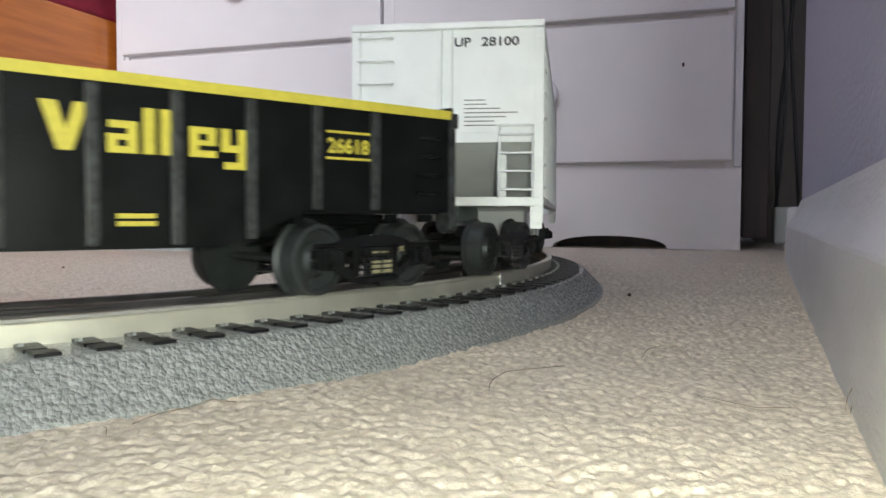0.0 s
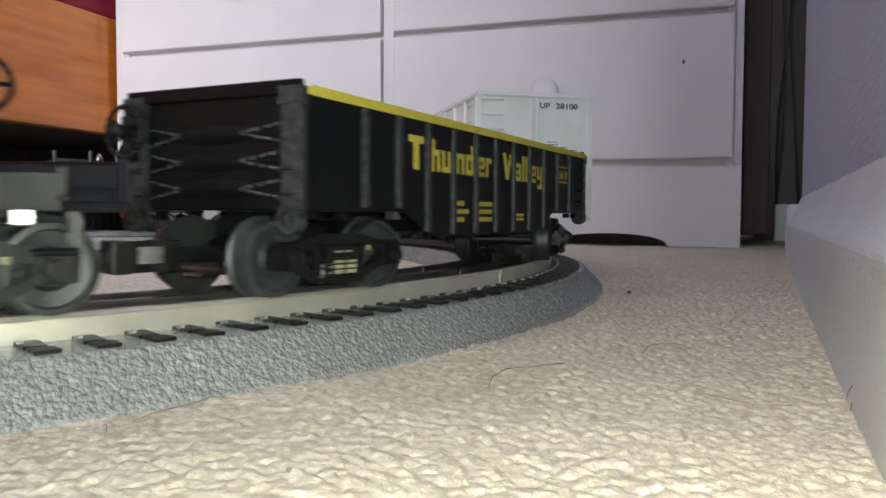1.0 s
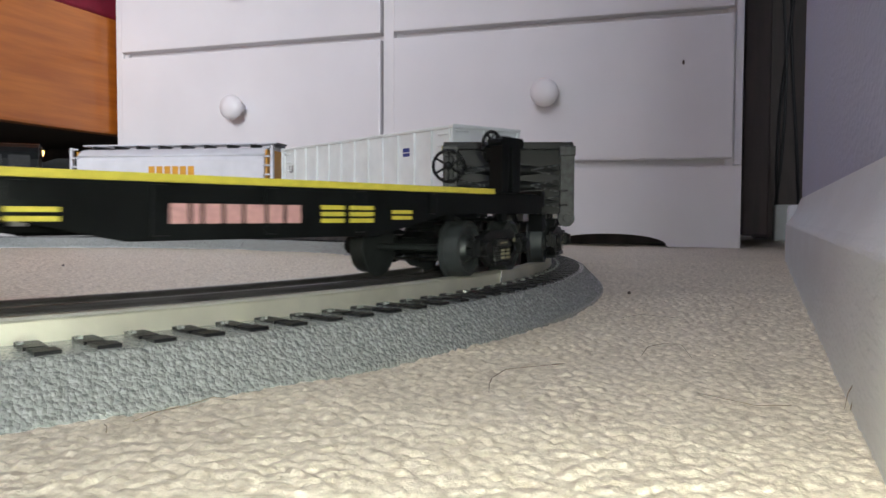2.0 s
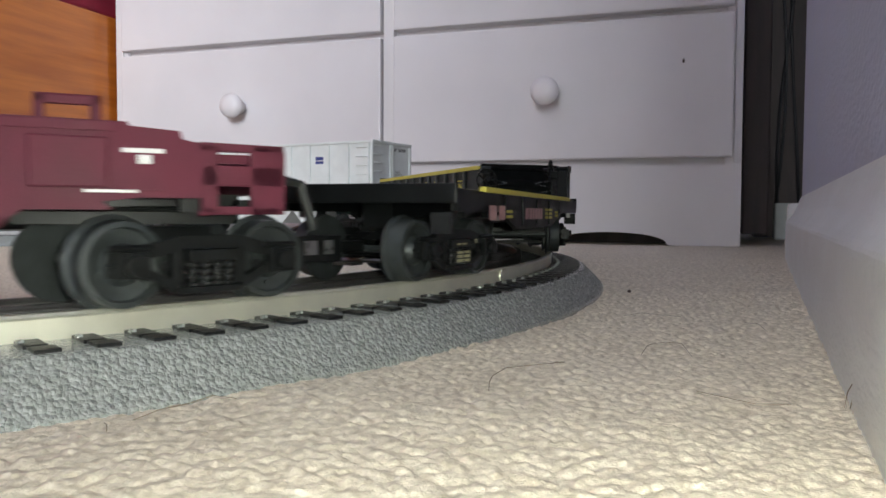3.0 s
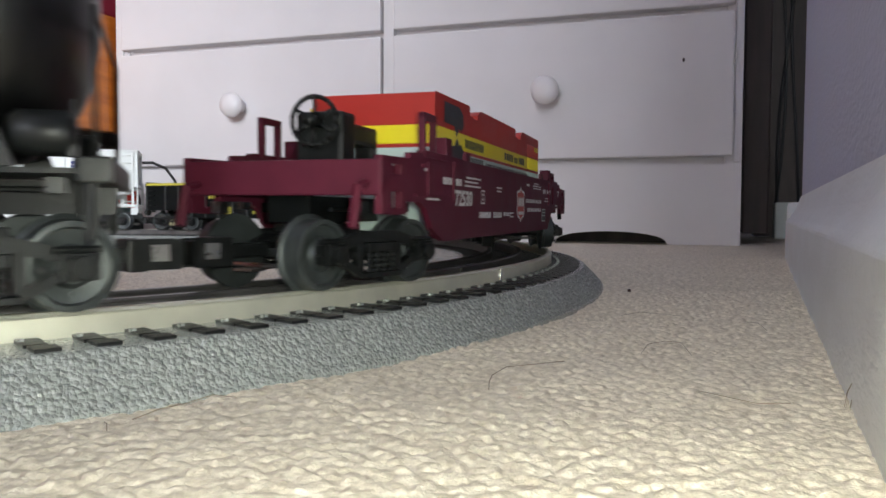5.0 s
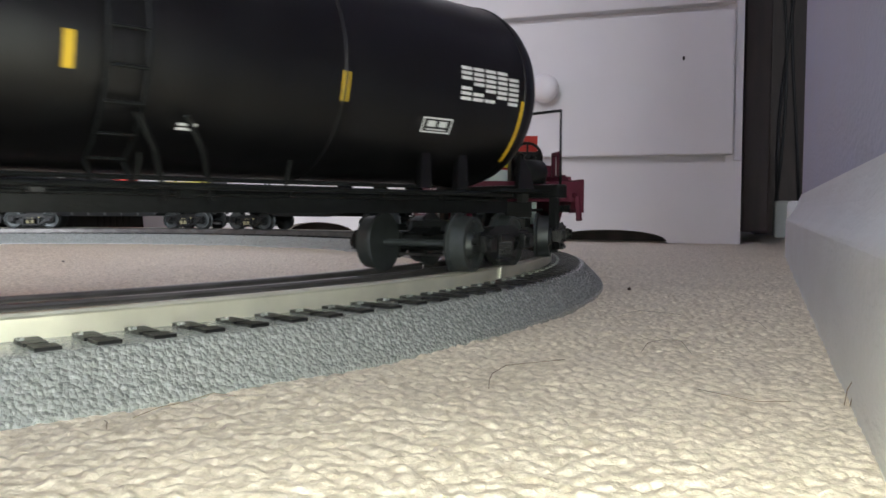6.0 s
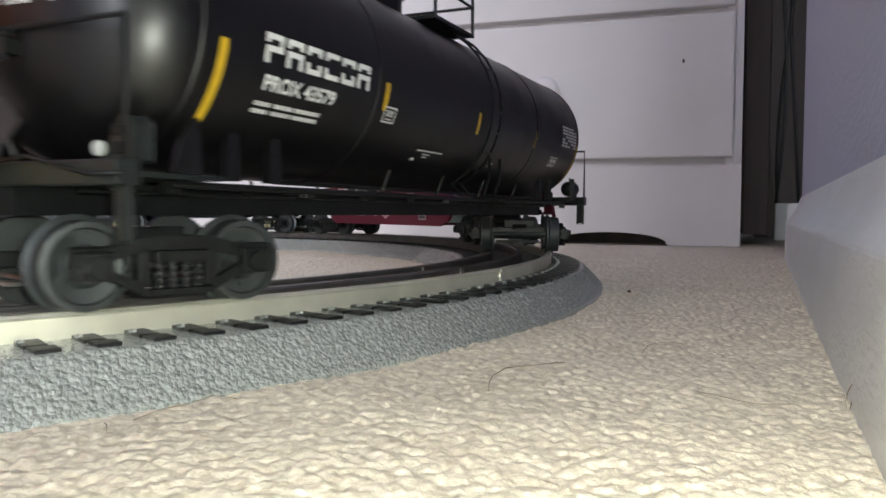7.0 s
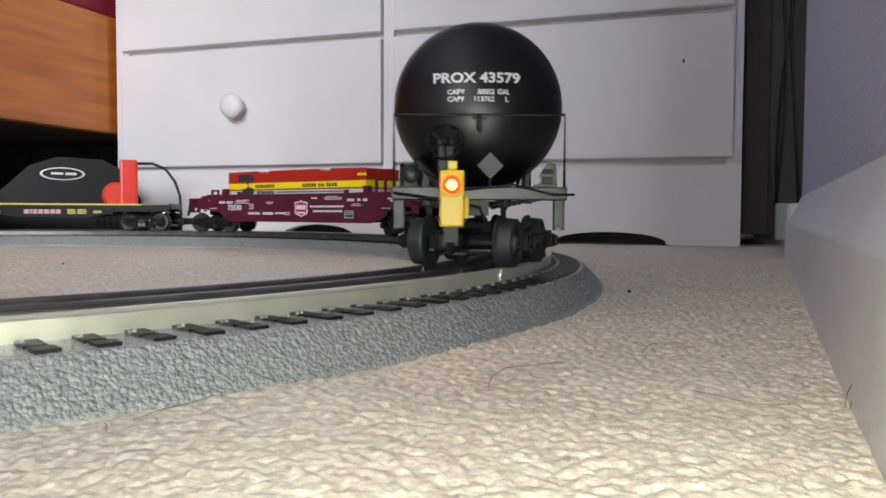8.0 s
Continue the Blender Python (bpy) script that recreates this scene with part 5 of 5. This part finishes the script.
    bent(bm, [(-172.5, -34, 26.6), (-172.5, -26, 26.6), (-173.5, -12, 30), (-173, 8, 28)], 0.45)
    part("uncoupling_lever", bm, M_TRUCK, root, smooth=True)
    for ch in root.children:
        if not ch.name.startswith("truck"):
            ch.location.y += 0.0015


def tail_light():
    root = thing("tail_light", "yellow end-of-train box with a lit red lamp", "tail light")
    for r, m, hh in list(CARS):
        if r.name.startswith("tank_car"):
            CARS.append((root, m, hh))
    bm = bmnew()
    bx(bm, -193, -186, 7.0, 15.2, 15.2, 34.2)
    part("case", bm, M_YELLOW_BRIGHT, root, "bright yellow plastic case", bevel=0.0008)
    bm = bmnew()
    bx(bm, -191.5, -187.5, 5.4, 6.95, 18.0, 25.5)
    part("side_box", bm, M_YELLOW_BRIGHT, root, bevel=0.0006)
    bm = bmnew()
    bx(bm, -191.5, -187.5, 9.4, 12.6, 34.25, 37.4)
    part("top_lug", bm, M_YELLOW_BRIGHT, root, bevel=0.0005)
    bm = bmnew()
    m = Matrix.Translation((-0.193, 0.0112, 0.0292)) @ Matrix.Rotation(radians(-90), 4, "Y")
    lathe(bm, [(0.0030, 0), (0.0030, 0.001), (0.0022, 0.0017), (0, 0.0018)], m, 18)
    lens = part("lens", bm, M_LAMP_RED, root, "glowing red lamp lens", smooth=True)
    bm = bmnew()
    lathe(bm, [(0.0017, 0.0015), (0.0017, 0.0021), (0.0010, 0.0027), (0, 0.0028)], m, 16)
    part("lit_core", bm, M_LAMP_CORE, lens, "bright amber core of the lamp", smooth=True)
    bm = bmnew()
    lathe(bm, [(0.0041, -0.0005), (0.0041, 0.0012), (0.0031, 0.0014), (0.0031, -0.0005)], m, 18)
    part("lens_ring", bm, M_YELLOW_BRIGHT, root)
    bm = bmnew()
    bx(bm, -189.5, -184.3, 9, 14, 9, 15.1)
    bx(bm, -186, -173, 10, 13, 24.5, 27)
    rod(bm, (-190, 11.5, 6), (-190, 11.5, 10), 1.6, 8)
    part("bracket", bm, M_TRUCK, root)
    for ch in root.children:
        ch.location.x += 0.002


def hopper():
    root, px = car("hopper", "light grey open hopper car with ribbed sides and end ladders", 0.0490, -0.1730)
    hl, w, top = 136, 32.6, 84
    for s in (-1, 1):
        bm = bmnew()
        prism(bm, [(-hl, 46), (-hl, top - 2), (hl, top - 2), (hl, 46), (100, 26), (-100, 26)], s * (w - 3), s * (w - 1.6))
        part("side", bm, M_GREY, root)
        bm = bmnew()
        bx(bm, -hl, hl, min(s * (w - 3.4), s * w), max(s * (w - 3.4), s * w), top - 2.1, top)
        part("top_rim", bm, M_GREY, root, bevel=0.0004)
        bm = bmnew()
        bx(bm, -hl, hl, min(s * (w - 3.4), s * w), max(s * (w - 3.4), s * w), 24, 27)
        part("side_sill", bm, M_GREY, root, bevel=0.0004)
        for i in range(13):
            x = -hl + 4 + (2 * hl - 8) * i / 12
            low = 27.1
            bm = bmnew()
            bx(bm, x - 1.3, x + 1.3, min(s * (w - 1.6), s * w), max(s * (w - 1.6), s * w), low, top - 2.2)
            part("rib", bm, M_GREY, root, bevel=0.0003)
        pl = flat_side(w - 1.5, s)
        bars("badge", [(73, 82, 64.5, 71)] if s > 0 else [(-96, -87, 64.5, 71)], M_BLUE_INK, root, pl, "small blue badge")
        bars("badge_band", [(73, 82, 67, 67.8)] if s > 0 else [(-96, -87, 67, 67.8)], M_WHITE_INK, root, flat_side(w - 1.4, s))
        letters("initials", [("UP", -122 if s > 0 else -124, 60, 7, 12)], M_DARK_INK, root, pl)
        for e in (-1, 1):
            ladder(root, e * hl - e * 16, e * hl - e * 6, s * (w - 1.5), (30, 38, 46, 54, 62, 70, 78), M_GREY)
    for e in (-1, 1):
        xe = e * hl
        bm = bmnew()
        bx(bm, min(xe, xe - e * 1.5), max(xe, xe - e * 1.5), -w + 3, w - 3, 47, top - 0.5)
        part("end_panel", bm, M_GREY, root)
        bm = bmnew()
        bx(bm, min(xe, xe + e * 1.6), max(xe, xe + e * 1.6), -w, w, top - 1.8, top + 0.6)
        part("end_rim", bm, M_GREY, root, bevel=0.0004)
        for y in (-w + 1.6, w - 1.6, 2.2, -1.4):
            full = abs(y) > 5
            bm = bmnew()
            bx(bm, min(xe, xe + e * 1.2), max(xe, xe + e * 1.2), y - (1.6 if full else 0.7), y + (1.6 if full else 0.7), 18 if full else 47, top - 1.9)
            part("corner_post" if full else "end_rib", bm, M_GREY, root, bevel=0.0003)
            for k in range(12 if full else 9):
                z = 48.5 + k * (3.0 if full else 3.8)
                if z > 82:
                    continue
                bm = bmnew()
                rod(bm, (xe + e * 1.2, y, z), (xe + e * 1.6, y, z), 0.42, 6)
                part("rivet", bm, M_GREY, root)
        bm = bmnew()
        bx(bm, min(xe - e * 2, xe + e * 1.4), max(xe - e * 2, xe + e * 1.4), -w, w, 23.5, 26.5)
        part("end_sill", bm, M_GREY, root, bevel=0.0004)
        bm = bmnew()
        bx(bm, min(xe - e * 1.5, xe + e * 1.0), max(xe - e * 1.5, xe + e * 1.0), -w + 3, w - 3, 44.5, 48)
        part("end_lintel", bm, M_GREY, root, bevel=0.0004)
        # slope sheet behind the opening, with its posts
        bm = bmnew()
        prism(bm, [(xe - e * 1.6, 47), (xe - e * 3.2, 47), (xe - e * 62, 22), (xe - e * 60, 22)], -w + 3.2, w - 3.2)
        part("slope_sheet", bm, M_GREY, root)
        bm = bmnew()
        bx(bm, min(xe - e * 3, xe - e * 60), max(xe - e * 3, xe - e * 60), -4, 4, 18, 23.4)
        part("draft_sill", bm, M_GREEN, root)
        for y in (-17.5, 5, 16):
            bm = bmnew()
            bx(bm, min(xe - e * 18, xe - e * 14), max(xe - e * 18, xe - e * 14), y - 1.6, y + 1.6, 23.5, 44)
            part("end_post", bm, M_GREY, root)
        # ladder and grabs
        for y0, y1 in ((-e * -1 * 0 - 29, -18),) if e < 0 else ((18, 29),):
            ladder(root, y0, y1, xe + e * 0.8, (29, 35, 41, 47, 50), M_GREY, axis="y")
            bm = bmnew()
            rod(bm, (xe + e * 2, y0, 26), (xe + e * 2, y0, 50), 0.5)
            rod(bm, (xe + e * 2, y1, 26), (xe + e * 2, y1, 50), 0.5)
            part("ladder_stile", bm, M_GREY, root)
        for y0, y1 in ((18.5, 30),) if e < 0 else ((-30, -18.5),):
            ladder(root, y0, y1, xe + e * 0.2, (80, 72.3, 64.7, 57), M_GREY, axis="y")
        place = lambda y, z, e=e, xe=xe: Vector(((xe + e * 0.25) * MM, e * y * MM, z * MM))
        letters("end_number", [("UP", 2.6, 76.6, 2.9, 5.6), ("28100", 11.6, 76.6, 2.9, 12.6)], M_DARK_INK, root, place, "dark car number")
        rows = [(6, 13, 58.6, 58.9), (6, 13.5, 57.2, 57.5), (6, 18, 55.8, 56.1), (6, 24, 54.4, 54.7), (6, 20, 53, 53.3), (6, 16, 51.6, 51.9), (6, 17, 50.2, 50.5)]
        bars("end_lettering", rows, M_DARK_INK, root, place)
        for y in (-w + 2.4, w - 2.4):
            bm = bmnew()
            bx(bm, min(xe - e * 6, xe), max(xe - e * 6, xe), y - 2, y + 2, 16, 23.4)
            part("stirrup_step", bm, M_GREY, root)
    for x in (-58, -20, 20, 58):
        bm = bmnew()
        prism(bm, [(x - 20, 24), (x + 20, 24), (x + 6, 9.5), (x - 6, 9.5)], -24, 24)
        part("hopper_bay", bm, M_GREY, root, bevel=0.0004)


def covered_hopper():
    root, px = car("covered_hopper", "white-grey covered hopper car with a slatted roof walkway", 0.315, 0.124)
    hl, w = 114, 31.5
    bm = bmnew()
    sec = [(-26, 26), (26, 26), (30.6, 32), (31.5, 42), (31.5, 74), (29, 81), (22, 85.5), (10, 87.5), (-10, 87.5), (-22, 85.5), (-29, 81), (-31.5, 74), (-31.5, 42), (-30.6, 32)]
    prism(bm, sec, -hl + 9, hl - 9, axis="x")
    part("body", bm, M_COVERED, root, bevel=0.0005, smooth=False)
    for s in (-1, 1):
        bm = bmnew()
        rod(bm, (-hl + 9, s * 30.6, 79), (hl - 9, s * 30.6, 79), 1.1, 8)
        part("roof_lip", bm, M_COVERED, root, smooth=True)
        bm = bmnew()
        bx(bm, -hl, hl, min(s * 28, s * 32), max(s * 28, s * 32), 24, 27.5)
        part("side_sill", bm, M_COVERED, root, bevel=0.0004)
        bars("wording", blocks(-22, 58, 10, (7, 7, 7, 7, 7, 7), 1.8), M_ORANGE_PAINT, root, flat_side(31.6, s), "orange letter-sized bars")
        bm = bmnew()
        rod(bm, (-hl + 4, s * 13, 91.6), (hl - 4, s * 13, 91.6), 0.8, 6)
        part("walkway_rail", bm, M_COVERED, root)
    for i in range(26):
        x = -hl + 6 + (2 * hl - 12) * i / 25
        bm = bmnew()
        bx(bm, x - 2.6, x + 2.6, -13, 13, 90.6, 92.2)
        part("walkway_slat", bm, M_COVERED if i % 3 else M_GUN, root)
        if i % 3 == 0:
            bm = bmnew()
            bx(bm, x - 1, x + 1, -12, 12, 87.2, 90.5)
            part("walkway_bracket", bm, M_GUN, root)
    for e in (-1, 1):
        xe = e * hl
        for s in (-1, 1):
            bm = bmnew()
            bx(bm, min(xe - e * 3, xe), max(xe - e * 3, xe), min(s * 27, s * 31), max(s * 27, s * 31), 25, 88)
            part("corner_post", bm, M_COVERED, root, bevel=0.0004)
            ladder(root, xe - e * 10, xe - e * 2.6, s * 31, (32, 41, 50, 59, 68, 77, 86), M_COVERED, r=0.9)
        bm = bmnew()
        bx(bm, min(xe - e * 9, xe - e * 7), max(xe - e * 9, xe - e * 7), -29, 29, 28, 84)
        part("end_sheet", bm, M_ORANGE_PAINT, root, "orange end sheet")
        bm = bmnew()
        bx(bm, min(xe - e * 2, xe), max(xe - e * 2, xe), -31, 31, 24, 28)
        part("end_sill", bm, M_COVERED, root)
    for x in (-60, 0, 60):
        bm = bmnew()
        prism(bm, [(x - 28, 26), (x + 28, 26), (x + 8, 9.5), (x - 8, 9.5)], -22, 22)
        part("hopper_bay", bm, M_COVERED, root, bevel=0.0004)


def locomotive():
    root, px = car("locomotive", "black diesel switcher locomotive with a lit rear lamp", 0.520, 0.415, "locomotive")
    bm = bmnew()
    bx(bm, -118, 118, -30, 30, 20, 30)
    part("frame", bm, M_BLACK, root, bevel=0.0008)
    bm = bmnew()
    prism(bm, [(-17, 30), (17, 30), (17, 70), (12, 74), (-12, 74), (-17, 70)], -44, 112, axis="x")
    part("hood", bm, M_BLACK, root, bevel=0.001)
    bm = bmnew()
    prism(bm, [(-29, 30), (29, 30), (29, 76), (26, 83), (20, 88.5), (11, 92.5), (0, 94), (-11, 92.5), (-20, 88.5), (-26, 83), (-29, 76)], -112, -46, axis="x")
    part("cab", bm, M_BLACK, root, bevel=0.001)
    for s in (-1, 1):
        for x0, x1 in ((-104, -84), (-78, -56)):
            bm = bmnew()
            bx(bm, x0, x1, min(s * 29, s * 29.4), max(s * 29, s * 29.4), 62, 80)
            part("cab_window", bm, M_TRUCK, root)
        bm = bmnew()
        rod(bm, (-44, s * 29, 46), (114, s * 29, 46), 0.7)
        for x in (-40, 0, 40, 80, 112):
            rod(bm, (x, s * 29, 30), (x, s * 29, 46), 0.6)
        part("handrail", bm, M_BLACK, root)
    bm = bmnew()
    m = Matrix.Translation((-0.1121, 0.0, 0.0845)) @ Matrix.Rotation(radians(-90), 4, "Y")
    lathe(bm, [(0.0046, 0), (0.0046, 0.001), (0.003, 0.003), (0, 0.0036)], m, 20)
    part("rear_lamp", bm, M_LAMP_WARM, root, "glowing warm rear lamp", smooth=True)
    bm = bmnew()
    lathe(bm, [(0.0047, 0), (0.0062, 0), (0.0062, 0.0024), (0.0047, 0.0024)], m, 20)
    part("lamp_ring", bm, M_GUN, root)
    for x in (-36, -8, 30):
        bm = bmnew()
        rod(bm, (x, 6, 73), (x, 6, 86), 2.2, 10)
        part("exhaust_stack", bm, M_GUN, root)
    bm = bmnew()
    lathe(bm, [(0.0045, 0), (0.0035, 0.004), (0.002, 0.008), (0, 0.009)], Matrix.Translation((-0.018, 0.008, 0.074)), 14)
    part("bell", bm, M_STEEL, root, "small bright bell", smooth=True)
    for ch in root.children:
        if not ch.name.startswith("truck"):
            ch.location.x += 0.0265


hopper()
gondola()
flatcar()
well_car()
container()
tank_car()
tail_light()
covered_hopper()
locomotive()


# ---- what moves ----
def car_pose(mid, h, t):
    a = mid + OMEGA * t
    return Matrix.Translation(at(a, RAD * (math.cos(h) - 1), ZR)) @ Matrix.Rotation(a + math.pi / 2, 4, "Z")


def motions():
    for root, mid, h in CARS:
        walk(root, [(i / 10, car_pose(mid, h, i / 10)) for i in range(81)])
    spin = OMEGA * RAD / 0.00895
    for j, (w, x) in enumerate(WHEELS):
        walk(w, [(i / 15, Matrix.Translation((x, 0, 0.00895)) @ Matrix.Rotation(spin * i / 15 + j, 4, "Y")) for i in range(121)])


motions()
